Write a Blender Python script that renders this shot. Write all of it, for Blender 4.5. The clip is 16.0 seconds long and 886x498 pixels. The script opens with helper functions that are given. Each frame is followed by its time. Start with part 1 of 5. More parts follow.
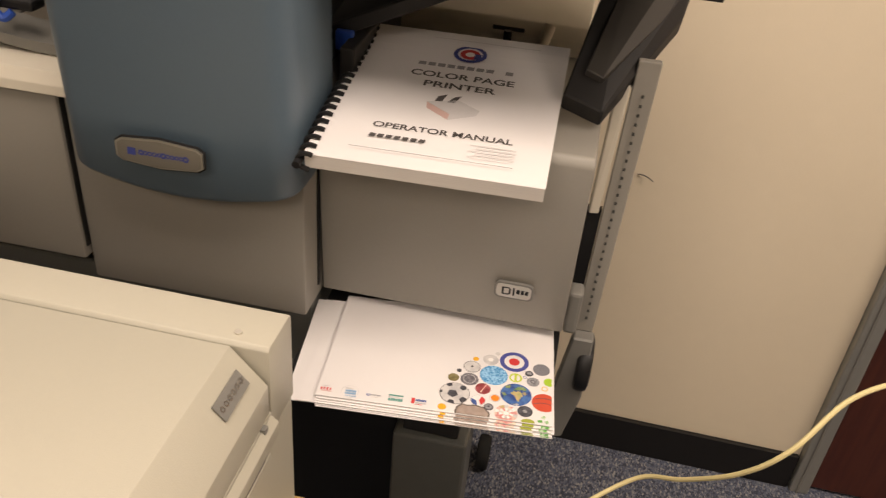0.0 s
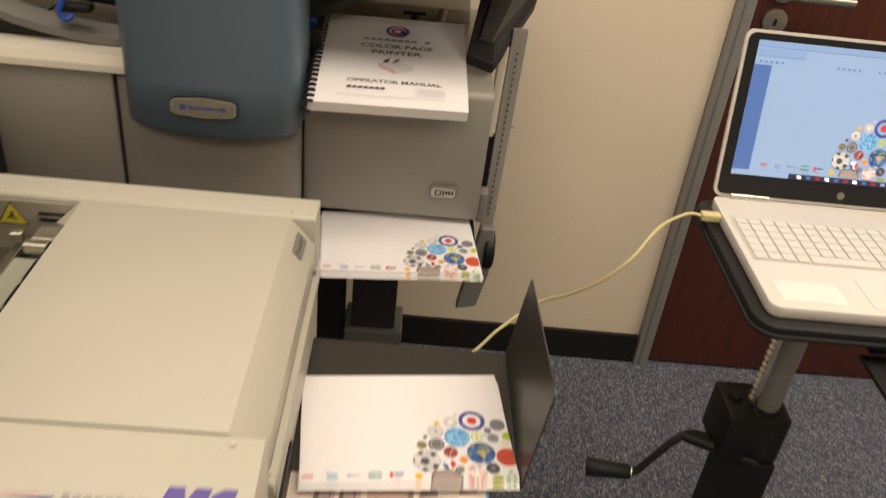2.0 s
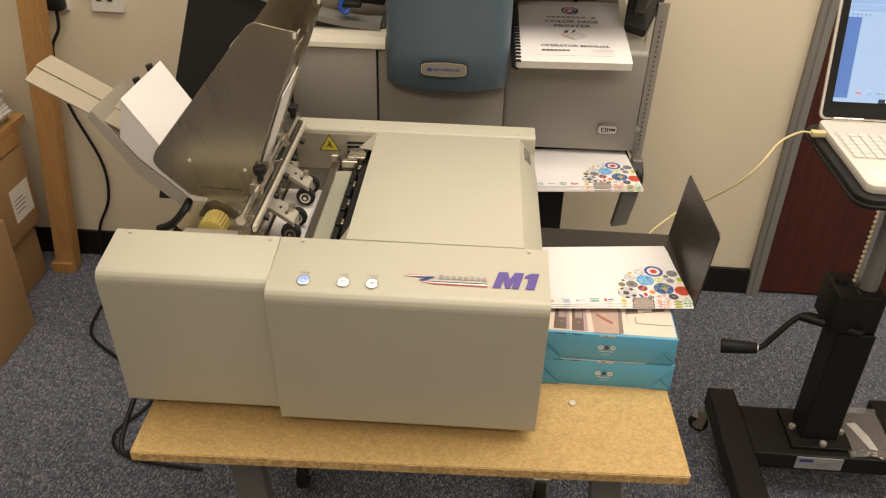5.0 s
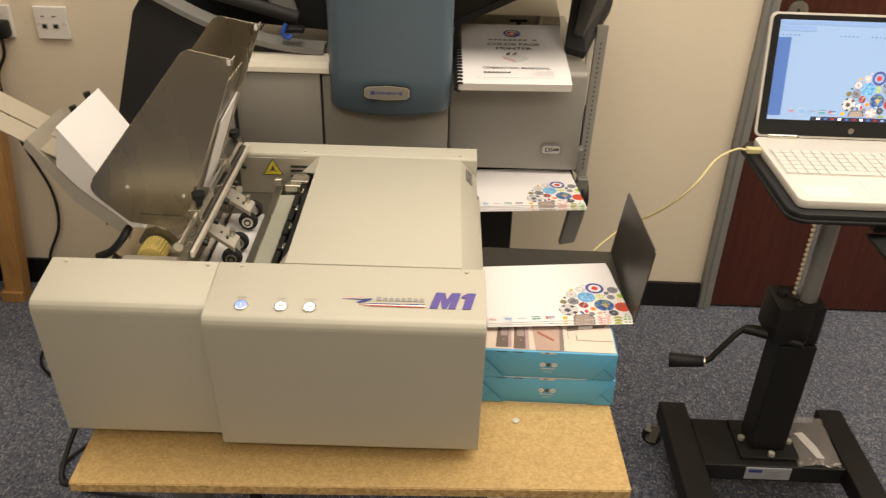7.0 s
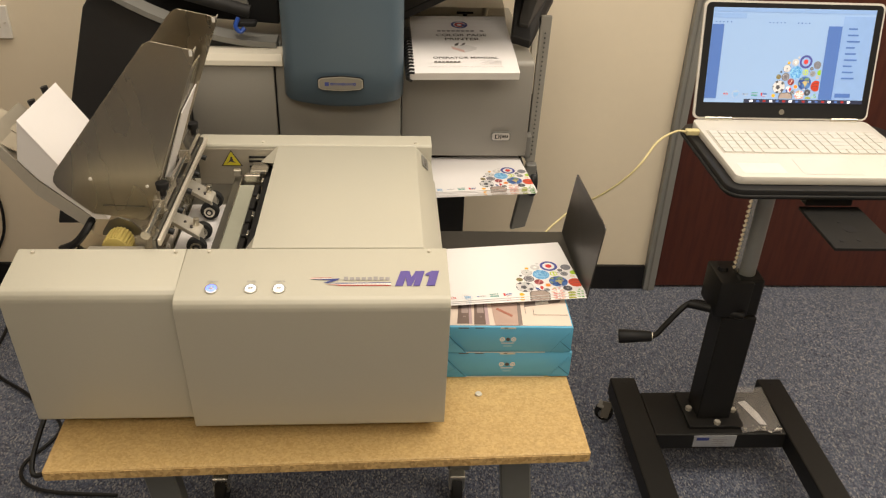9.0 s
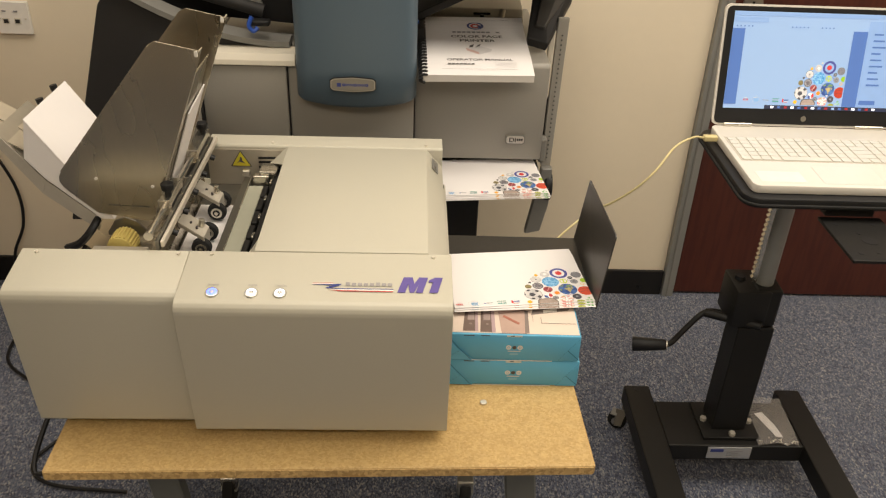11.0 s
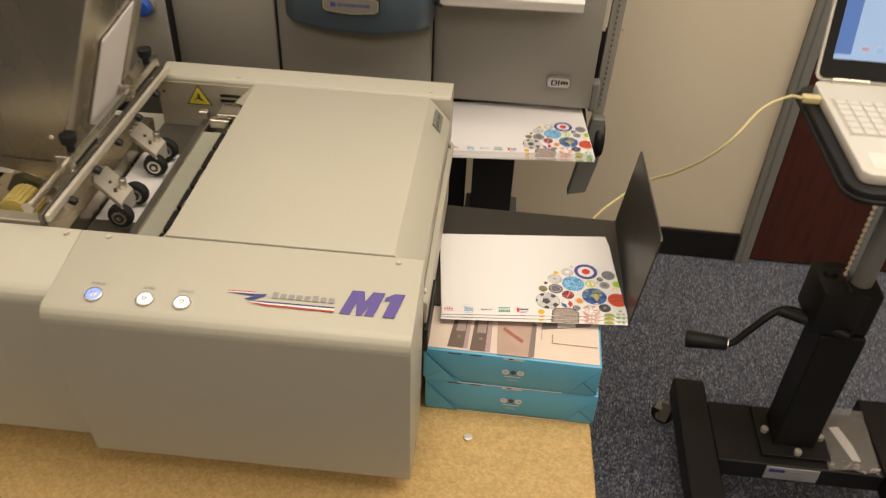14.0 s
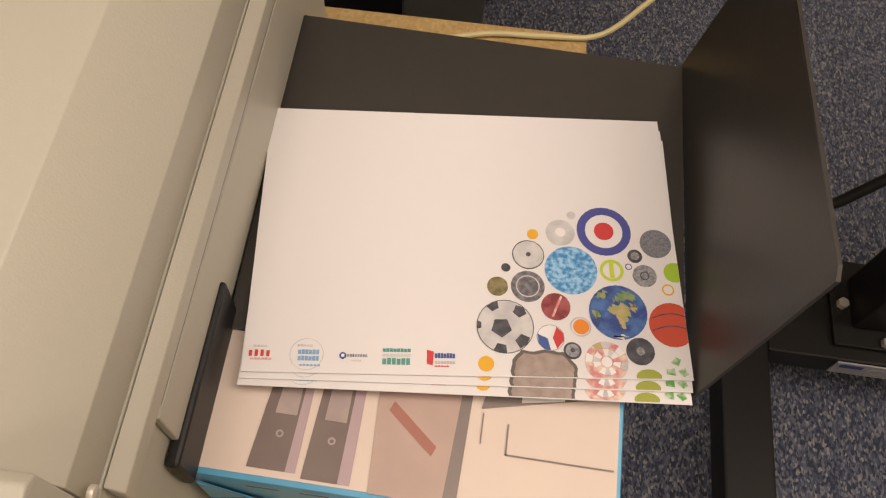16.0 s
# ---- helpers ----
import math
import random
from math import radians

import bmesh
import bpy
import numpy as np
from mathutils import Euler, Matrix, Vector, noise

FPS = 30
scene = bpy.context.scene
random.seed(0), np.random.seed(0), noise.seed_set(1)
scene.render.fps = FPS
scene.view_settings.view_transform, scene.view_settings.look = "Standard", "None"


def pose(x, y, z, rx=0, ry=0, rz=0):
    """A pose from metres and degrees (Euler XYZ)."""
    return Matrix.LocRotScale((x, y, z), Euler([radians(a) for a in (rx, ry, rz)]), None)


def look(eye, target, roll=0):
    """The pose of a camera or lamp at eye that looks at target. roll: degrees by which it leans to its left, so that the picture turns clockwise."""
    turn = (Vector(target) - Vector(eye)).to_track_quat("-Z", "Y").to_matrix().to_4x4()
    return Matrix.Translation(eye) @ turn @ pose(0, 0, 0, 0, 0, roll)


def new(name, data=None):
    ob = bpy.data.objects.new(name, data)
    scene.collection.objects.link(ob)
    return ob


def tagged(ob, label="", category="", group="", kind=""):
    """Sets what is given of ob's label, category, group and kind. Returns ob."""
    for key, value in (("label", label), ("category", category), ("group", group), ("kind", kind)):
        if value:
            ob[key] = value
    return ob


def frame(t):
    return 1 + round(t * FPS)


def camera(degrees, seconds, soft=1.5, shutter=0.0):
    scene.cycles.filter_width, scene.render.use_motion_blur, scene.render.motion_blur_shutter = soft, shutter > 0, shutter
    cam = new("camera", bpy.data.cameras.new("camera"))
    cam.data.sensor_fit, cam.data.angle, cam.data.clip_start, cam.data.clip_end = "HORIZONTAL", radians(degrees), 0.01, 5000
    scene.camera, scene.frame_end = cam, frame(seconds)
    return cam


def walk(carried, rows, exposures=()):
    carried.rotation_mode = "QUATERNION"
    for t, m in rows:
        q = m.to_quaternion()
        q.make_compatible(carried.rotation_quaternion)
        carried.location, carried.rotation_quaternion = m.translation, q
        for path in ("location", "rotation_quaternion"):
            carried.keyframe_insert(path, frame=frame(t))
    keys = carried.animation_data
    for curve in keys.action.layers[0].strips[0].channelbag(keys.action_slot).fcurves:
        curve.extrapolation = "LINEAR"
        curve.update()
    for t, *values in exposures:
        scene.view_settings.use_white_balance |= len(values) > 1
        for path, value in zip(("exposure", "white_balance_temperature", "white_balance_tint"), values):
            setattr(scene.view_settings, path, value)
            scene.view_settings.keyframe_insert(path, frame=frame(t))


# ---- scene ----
cam = camera(56.3, 16.0, soft=1.2, shutter=0.4)
PATH = [
    (0, (0.191, 0.0, 1.294), (-0.092, 1.644, 0.191), 5.3),
    (0.5, (0.198, 0.003, 1.289), (-0.005, 1.674, 0.208), 5.2),
    (1, (0.188, -0.021, 1.294), (0.098, 1.665, 0.223), 5.6),
    (1.5, (0.108, -0.19, 1.339), (0.222, 1.507, 0.286), 6.7),
    (2, (0.096, -0.399, 1.392), (0.192, 1.283, 0.314), 6.9),
    (2.5, (0.121, -0.614, 1.408), (0.055, 1.025, 0.264), 5.1),
    (3, (0.053, -0.723, 1.437), (-0.111, 0.893, 0.269), 2.8),
    (3.5, (-0.081, -0.796, 1.45), (-0.227, 0.829, 0.293), 1.3),
    (4, (-0.101, -0.836, 1.469), (-0.198, 0.819, 0.35), 1.9),
    (6.5, (-0.055, -0.857, 1.478), (-0.142, 0.84, 0.424), 1.1),
    (7, (-0.048, -0.859, 1.483), (-0.068, 0.853, 0.449), 1.8),
    (7.5, (-0.038, -0.867, 1.487), (0.033, 0.852, 0.466), 2.4),
    (8, (-0.023, -0.877, 1.482), (0.08, 0.831, 0.448), 2.7),
    (8.5, (-0.055, -0.913, 1.489), (0.065, 0.795, 0.454), 2.2),
    (9, (-0.073, -0.912, 1.484), (0.042, 0.797, 0.451), 2.3),
    (9.5, (-0.057, -0.901, 1.485), (0.033, 0.809, 0.451), 2.3),
    (12, (-0.035, -0.881, 1.486), (0.012, 0.816, 0.428), 2.5),
    (12.5, (-0.01, -0.852, 1.481), (0.014, 0.835, 0.408), 3.0),
    (13, (0.058, -0.798, 1.481), (-0.012, 0.88, 0.395), 4.2),
    (13.5, (0.11, -0.729, 1.458), (-0.056, 0.92, 0.34), 4.2),
    (14, (0.068, -0.568, 1.414), (-0.054, 1.0, 0.178), 2.8),
    (14.5, (0.037, -0.354, 1.343), (0.03, 1.073, -0.058), 3.1),
    (15, (0.068, -0.106, 1.233), (0.078, 1.143, -0.329), 5.6),
    (15.5, (0.104, 0.023, 1.14), (0.089, 1.038, -0.582), 6.7),
    (16, (0.108, 0.05, 1.126), (0.088, 0.978, -0.645), 6.9),
]
EXPOSURES = [(0, 0.02, 6650, 17), (1.5, -0.02, 6600, 15), (2, -0.18, 6550, 12), (2.5, -0.26, 6480, 10), (3, -0.21, 6450, 10), (3.5, -0.15, 6450, 10), (4, -0.02, 6450, 10), (6.5, 0.09, 6420, 10), (8, 0.05, 6400, 9), (9, 0.04, 6400, 9), (12, 0.02, 6400, 9), (13.5, -0.10, 6450, 9), (14, -0.20, 6480, 10), (14.5, -0.33, 6500, 13), (16, -0.50, 6550, 18)]
walk(cam, [(t, look(eye, target, roll)) for t, eye, target, roll in PATH], exposures=EXPOSURES)

# ---- light ----
world = bpy.data.worlds.new("world")
scene.world = world
world.use_nodes = True
world.node_tree.nodes["Background"].inputs[0].default_value = (0.9, 0.85, 0.75, 1)
world.node_tree.nodes["Background"].inputs[1].default_value = 0.02


def ceiling_lamp(x, y, power, sx=1.5, sy=0.9):
    data = bpy.data.lights.new("ceiling_lamp", "AREA")
    data.shape, data.size, data.size_y, data.energy, data.color = "RECTANGLE", sx, sy, power, (1.0, 0.875, 0.715)
    ob = new("ceiling_lamp", data)
    ob.matrix_world = look((x, y, 2.58), (x, y, 0))


ceiling_lamp(0.40, 0.10, 25)
ceiling_lamp(-0.90, 0.62, 13)
ceiling_lamp(1.75, 0.20, 35)
ceiling_lamp(-0.20, -1.70, 30)


# ---- materials ----
def mat(name, base, rough=0.5, metal=0.0, vary=0.06, scale=60.0, bump=0.0, bump_scale=400.0, coat=0.0, stretch=(1, 1, 1), big=0.05, emit=0.0, alpha=1.0, second=None):
    """A painted, plastic or metal surface: a fine and a broad variation of the base colour, and a fine relief."""
    m = bpy.data.materials.new(name)
    m.use_nodes = True
    nt = m.node_tree
    b = nt.nodes["Principled BSDF"]
    b.inputs["Roughness"].default_value, b.inputs["Metallic"].default_value = rough, metal
    b.inputs["Coat Weight"].default_value = coat
    tc = nt.nodes.new("ShaderNodeTexCoord")
    mp = nt.nodes.new("ShaderNodeMapping")
    mp.inputs["Scale"].default_value = stretch
    nt.links.new(tc.outputs["Object"], mp.inputs["Vector"])
    fine = nt.nodes.new("ShaderNodeTexNoise")
    fine.inputs["Scale"].default_value, fine.inputs["Detail"].default_value = scale, 4
    broad = nt.nodes.new("ShaderNodeTexNoise")
    broad.inputs["Scale"].default_value, broad.inputs["Detail"].default_value = 4.0, 3
    for n in (fine, broad):
        nt.links.new(mp.outputs[0], n.inputs["Vector"])
    add = nt.nodes.new("ShaderNodeMath")
    add.operation = "MULTIPLY_ADD"
    add.inputs[1].default_value = 2 * big
    nt.links.new(broad.outputs[0], add.inputs[0])
    mul = nt.nodes.new("ShaderNodeMath")
    mul.operation = "MULTIPLY_ADD"
    mul.inputs[1].default_value, mul.inputs[2].default_value = 2 * vary, 1.0 - vary - big
    nt.links.new(fine.outputs[0], mul.inputs[0])
    nt.links.new(mul.outputs[0], add.inputs[2])
    col = nt.nodes.new("ShaderNodeMix")
    col.data_type, col.blend_type = "RGBA", "MULTIPLY"
    col.inputs[0].default_value = 1.0
    col.inputs[6].default_value = (*base, 1)
    if second:
        ramp = nt.nodes.new("ShaderNodeMix")
        ramp.data_type = "RGBA"
        ramp.inputs[6].default_value, ramp.inputs[7].default_value = (*base, 1), (*second, 1)
        st = nt.nodes.new("ShaderNodeMapRange")
        st.inputs[1].default_value, st.inputs[2].default_value = 0.4, 0.62
        nt.links.new(fine.outputs[0], st.inputs[0])
        nt.links.new(st.outputs[0], ramp.inputs[0])
        nt.links.new(ramp.outputs[2], col.inputs[6])
    nt.links.new(add.outputs[0], col.inputs[7])
    nt.links.new(col.outputs[2], b.inputs["Base Color"])
    if bump:
        bn = nt.nodes.new("ShaderNodeTexNoise")
        bn.inputs["Scale"].default_value, bn.inputs["Detail"].default_value = bump_scale, 3
        nt.links.new(mp.outputs[0], bn.inputs["Vector"])
        bp = nt.nodes.new("ShaderNodeBump")
        bp.inputs["Strength"].default_value, bp.inputs["Distance"].default_value = bump, 0.002
        nt.links.new(bn.outputs[0], bp.inputs["Height"])
        nt.links.new(bp.outputs[0], b.inputs["Normal"])
    rv = nt.nodes.new("ShaderNodeMapRange")
    rv.inputs[3].default_value, rv.inputs[4].default_value = max(rough - 0.07, 0.02), min(rough + 0.07, 1)
    nt.links.new(broad.outputs[0], rv.inputs[0])
    nt.links.new(rv.outputs[0], b.inputs["Roughness"])
    if emit:
        nt.links.new(col.outputs[2], b.inputs["Emission Color"])
        b.inputs["Emission Strength"].default_value = emit
    if alpha < 1:
        b.inputs["Alpha"].default_value = alpha
    return m


def chip_mat(name):
    """Raw chipboard: pressed wood flakes of several tans."""
    m = mat(name, (0.50, 0.30, 0.11), 0.55, vary=0.10, scale=180, bump=0.25, bump_scale=300, big=0.10)
    nt = m.node_tree
    vor = nt.nodes.new("ShaderNodeTexVoronoi")
    vor.inputs["Scale"].default_value = 330
    tc = nt.nodes.new("ShaderNodeTexCoord")
    nt.links.new(tc.outputs["Object"], vor.inputs["Vector"])
    ramp = nt.nodes.new("ShaderNodeValToRGB")
    ramp.color_ramp.elements[0].color, ramp.color_ramp.elements[1].color = (0.44, 0.290, 0.106, 1), (0.55, 0.378, 0.158, 1)
    ramp.color_ramp.elements[0].position, ramp.color_ramp.elements[1].position = 0.0, 0.9
    sep = nt.nodes.new("ShaderNodeSeparateColor")
    nt.links.new(vor.outputs["Color"], sep.inputs[0])
    nt.links.new(sep.outputs[0], ramp.inputs[0])
    col = next(n for n in nt.nodes if n.bl_idname == "ShaderNodeMix")
    stain = nt.nodes.new("ShaderNodeTexNoise")
    stain.inputs["Scale"].default_value, stain.inputs["Detail"].default_value, stain.inputs["Roughness"].default_value = 42, 7, 0.75
    nt.links.new(tc.outputs["Object"], stain.inputs["Vector"])
    dark = nt.nodes.new("ShaderNodeMapRange")
    dark.inputs[1].default_value, dark.inputs[2].default_value, dark.inputs[3].default_value, dark.inputs[4].default_value = 0.36, 0.62, 0.90, 1.02
    nt.links.new(stain.outputs[0], dark.inputs[0])
    tint = nt.nodes.new("ShaderNodeMix")
    tint.data_type, tint.blend_type = "RGBA", "MULTIPLY"
    tint.inputs[0].default_value = 1.0
    nt.links.new(ramp.outputs[0], tint.inputs[6])
    nt.links.new(dark.outputs[0], tint.inputs[7])
    nt.links.new(tint.outputs[2], col.inputs[6])
    return m


def edge_mat(name):
    """Sawn chipboard edge: coarse chips, dark gaps between pale ones."""
    m = chip_mat(name)
    nt = m.node_tree
    next(n for n in nt.nodes if n.bl_idname == "ShaderNodeTexVoronoi").inputs["Scale"].default_value = 210
    e = next(n for n in nt.nodes if n.bl_idname == "ShaderNodeValToRGB").color_ramp.elements
    e[0].color, e[1].color = (0.39, 0.245, 0.088, 1), (0.64, 0.44, 0.185, 1)
    return m


def carpet_mat():
    """Loop-pile carpet: short flecks of dark navy, slate and pale grey, worn a little in broad patches."""
    m = mat("carpet", (0.030, 0.038, 0.072), 0.95, vary=0.25, scale=300, bump=0.9, bump_scale=380, big=0.16, stretch=(1.0, 0.55, 1))
    nt = m.node_tree
    mp = next(n for n in nt.nodes if n.bl_idname == "ShaderNodeMapping")
    vor = nt.nodes.new("ShaderNodeTexVoronoi")
    vor.inputs["Scale"].default_value = 360
    b = nt.nodes["Principled BSDF"]
    b.inputs["Sheen Weight"].default_value, b.inputs["Sheen Roughness"].default_value, b.inputs["Sheen Tint"].default_value = 0.75, 0.45, (0.80, 0.86, 1.0, 1)
    nt.links.new(mp.outputs[0], vor.inputs["Vector"])
    sep = nt.nodes.new("ShaderNodeSeparateColor")
    nt.links.new(vor.outputs["Color"], sep.inputs[0])
    ramp = nt.nodes.new("ShaderNodeValToRGB")
    ramp.color_ramp.interpolation = "CONSTANT"
    e = ramp.color_ramp.elements
    e[0].color, e[1].color, e[1].position = (0.030, 0.037, 0.064, 1), (0.068, 0.083, 0.132, 1), 0.28
    for pos, c in ((0.56, (0.118, 0.130, 0.176, 1)), (0.76, (0.190, 0.198, 0.228, 1)), (0.92, (0.30, 0.295, 0.29, 1))):
        e.new(pos).color = c
    nt.links.new(sep.outputs[0], ramp.inputs[0])
    col = next(n for n in nt.nodes if n.bl_idname == "ShaderNodeMix")
    nt.links.new(ramp.outputs[0], col.inputs[6])
    return m


M_WALL = mat("wall_paint", (0.765, 0.675, 0.525), 0.7, vary=0.02, scale=40, bump=0.08, bump_scale=250, big=0.03)
M_CEIL = mat("ceiling_paint", (0.78, 0.76, 0.70), 0.9)
M_FLOOR = carpet_mat()
M_SATIN = mat("satin_steel_sheet", (0.47, 0.43, 0.355), 0.36, metal=0.55, vary=0.05, scale=80)
M_SKIRT = mat("black_skirting", (0.012, 0.011, 0.011), 0.45, bump=0.05)
M_TRIM = mat("grey_metal_trim", (0.30, 0.30, 0.28), 0.4, metal=0.4)
M_DOOR = mat("mahogany_door", (0.085, 0.022, 0.012), 0.35, vary=0.35, scale=14, stretch=(6, 6, 0.5), big=0.15, second=(0.055, 0.013, 0.008))
M_CREAM = mat("cream_powder_paint", (0.475, 0.453, 0.376), 0.42, vary=0.02, scale=300, bump=0.10, bump_scale=900, big=0.015)
M_CHIP = chip_mat("chipboard")
M_CHIPEDGE = edge_mat("chipboard_edge")
M_STEEL = mat("stainless_steel", (0.47, 0.43, 0.35), 0.27, metal=1.0, vary=0.04, scale=50, stretch=(3, 3, 0.8), bump=0.04, bump_scale=120, big=0.05)
M_BRIGHT = mat("bright_zinc", (0.62, 0.585, 0.51), 0.27, metal=0.95, vary=0.12, scale=90, big=0.12)
M_ZINC = mat("pale_zinc_sheet", (0.54, 0.505, 0.435), 0.36, metal=0.35, vary=0.06, scale=120)
M_DARKSTEEL = mat("dark_sheet_steel", (0.20, 0.19, 0.165), 0.35, metal=0.8, vary=0.15, scale=40, big=0.15)
M_BLACK = mat("black_plastic", (0.012, 0.012, 0.013), 0.45, vary=0.1, bump=0.05)
M_BLACKPAINT = mat("black_powder_steel", (0.011, 0.0105, 0.010), 0.48, vary=0.12, scale=200, bump=0.08, bump_scale=700, big=0.10)
M_TRAY = mat("black_tray_steel", (0.040, 0.036, 0.031), 0.38, vary=0.12, scale=150, bump=0.05, bump_scale=600, big=0.2)
M_RUBBER = mat("black_rubber", (0.015, 0.015, 0.015), 0.8)
M_YELLOWROLL = mat("yellow_sponge_roller", (0.52, 0.41, 0.12), 0.7, vary=0.15, scale=300, bump=0.4)
M_PAPER = mat("white_paper", (0.76, 0.735, 0.735), 0.75, vary=0.01, scale=90, big=0.015)
M_PAPEREDGE = mat("stacked_paper_edges", (0.70, 0.67, 0.64), 0.85, vary=0.12, scale=60, stretch=(0.3, 0.3, 30))
M_GREY = mat("warm_grey_plastic", (0.30, 0.285, 0.255), 0.45, vary=0.03, scale=300, bump=0.06, bump_scale=800, big=0.02)
M_DGREY = mat("mid_grey_plastic", (0.20, 0.195, 0.18), 0.42, vary=0.05, bump=0.05)
M_BEIGE = mat("pale_beige_plastic", (0.60, 0.56, 0.47), 0.5, vary=0.02, bump=0.04)
M_BLUE = mat("slate_blue_plastic", (0.085, 0.125, 0.165), 0.38, vary=0.03, scale=300, bump=0.08, bump_scale=900, big=0.02)
M_CHARCOAL = mat("charcoal_plastic", (0.024, 0.023, 0.023), 0.55, vary=0.08)
M_LEGGREY = mat("grey_painted_steel", (0.13, 0.135, 0.125), 0.4, vary=0.08, bump=0.05)
M_SILVER = mat("silver_badge", (0.38, 0.36, 0.32), 0.3, metal=0.8)
M_BADGEFACE = mat("brushed_badge_face", (0.24, 0.225, 0.20), 0.30, metal=0.7)
M_BADGELIGHT = mat("bright_badge_face", (0.58, 0.55, 0.50), 0.35, metal=0.35)
M_HOLEGREY = mat("shaded_hole", (0.055, 0.055, 0.05), 0.7)
M_NAVY = mat("navy_print", (0.035, 0.05, 0.22), 0.5)
M_PURPLE = mat("violet_print", (0.105, 0.075, 0.30), 0.5)
M_RED = mat("red_print", (0.50, 0.035, 0.035), 0.5, vary=0.1)
M_INK = mat("black_print", (0.075, 0.066, 0.064), 0.6)
M_GREYINK = mat("grey_print", (0.27, 0.26, 0.27), 0.6, vary=0.25, scale=400)
M_PALEINK = mat("pale_grey_print", (0.62, 0.60, 0.60), 0.6, vary=0.1)
M_WHITE = mat("white_plastic", (0.78, 0.75, 0.70), 0.4)
M_CYAN = mat("cyan_wrapper", (0.105, 0.39, 0.62), 0.36, vary=0.04, scale=30, bump=0.10, bump_scale=60)
# Darker copy of the wrapper cyan, painted as the shade along its creases.
M_CREASESHADE = mat("crease_shade_cyan", (0.03, 0.17, 0.29), 0.45)
M_PALECYAN = mat("pale_cyan_print", (0.22, 0.48, 0.64), 0.4)
M_CABLE = mat("yellow_cable", (0.62, 0.53, 0.27), 0.45)
M_LAPTOP = mat("white_laptop_shell", (0.68, 0.65, 0.595), 0.32, vary=0.02)
M_KEY = mat("white_key", (0.64, 0.62, 0.57), 0.5)
M_CARD = mat("brown_cardboard", (0.36, 0.22, 0.105), 0.8, vary=0.08, scale=30, stretch=(1, 1, 12), big=0.1)
M_PINE = mat("pine_wood", (0.50, 0.29, 0.105), 0.6, vary=0.25, scale=18, stretch=(8, 8, 0.7), big=0.2, second=(0.40, 0.21, 0.07))
M_LABEL = mat("white_label", (0.75, 0.72, 0.66), 0.6)
M_WARN = mat("warning_yellow", (0.62, 0.53, 0.03), 0.5)
M_BLUELIT = mat("lit_blue_ring", (0.10, 0.16, 1.0), 0.4, emit=3.0)
M_WHITELIT = mat("lit_white_ring", (0.9, 0.92, 1.0), 0.4, emit=1.2)
M_SCREENW = mat("screen_white", (0.29, 0.43, 0.68), 0.4, vary=0.01, big=0.01, emit=0.42)
M_SCREENB = mat("screen_blue", (0.075, 0.15, 0.40), 0.4, vary=0.01, big=0.01, emit=0.55)
M_SCREENBAR = mat("screen_taskbar", (0.025, 0.03, 0.06), 0.4, emit=0.6)
M_SCREENGREY = mat("screen_pale", (0.23, 0.36, 0.62), 0.4, emit=0.48)
M_BRASSY = mat("zinc_screw", (0.66, 0.62, 0.54), 0.35, metal=0.35)
M_BAG = mat("clear_plastic_bag", (0.70, 0.66, 0.63), 0.10, vary=0.3, scale=60, bump=1.0, bump_scale=45, alpha=0.24)
M_BLUECLIP = mat("bright_blue_plastic", (0.02, 0.08, 0.42), 0.4)

for m in (M_BLACKPAINT, M_BLACK, M_SKIRT, M_CHARCOAL, M_RUBBER):
    m.node_tree.nodes["Principled BSDF"].inputs["Specular IOR Level"].default_value = 0.32


# ---- building helpers ----
def thing(name, at, label, category, group="", kind=""):
    e = new(name)
    e.location = at
    e.empty_display_size = 0.05
    return tagged(e, label, category, group, kind)


def base_of(ob):
    v = Vector((0, 0, 0))
    while ob:
        v += ob.location
        ob = ob.parent
    return v


def part(name, bm, material, parent, label="", smooth=False, recalc=True):
    """Links a bmesh, drawn in world metres, as one mesh object under a thing or a part."""
    if recalc:
        bmesh.ops.recalc_face_normals(bm, faces=bm.faces)
    if parent is not None:
        bmesh.ops.translate(bm, vec=-base_of(parent), verts=bm.verts)
    me = bpy.data.meshes.new(name)
    bm.to_mesh(me)
    bm.free()
    me.materials.append(material)
    if smooth:
        for p in me.polygons:
            p.use_smooth = True
        me.set_sharp_from_angle(angle=radians(40))
    ob = new(name, me)
    ob.parent = parent
    if label:
        ob["label"] = label
    return ob


def ribbon(plane, a0, a1, line, thick):
    """One bent sheet: a strip between two sides that follows a line of (way along, lift) and has a thickness."""
    bm = bmesh.new()
    rings = [[bm.verts.new(plane.at(a, b, l + d)) for a, d in ((a0, 0), (a1, 0), (a1, -thick), (a0, -thick))] for b, l in line]
    for r, s in zip(rings, rings[1:]):
        for k in range(4):
            bm.faces.new((r[k], r[(k + 1) % 4], s[(k + 1) % 4], s[k]))
    bm.faces.new(rings[0][::-1])
    bm.faces.new(rings[-1])
    return bm


def structure(name, bm, material, label):
    ob = part(name, bm, material, None)
    return tagged(ob, label, name.split("_")[0], kind="structure")


def box(x0, x1, y0, y1, z0, z1, bevel=0.0, seg=2, bm=None):
    b = bmesh.new()
    bmesh.ops.create_cube(b, size=1.0)
    bmesh.ops.scale(b, vec=(abs(x1 - x0), abs(y1 - y0), abs(z1 - z0)), verts=b.verts)
    bmesh.ops.translate(b, vec=((x0 + x1) / 2, (y0 + y1) / 2, (z0 + z1) / 2), verts=b.verts)
    if bevel:
        bmesh.ops.bevel(b, geom=list(b.edges), offset=bevel, segments=seg, affect="EDGES", profile=0.5)
    return merge(bm, b)


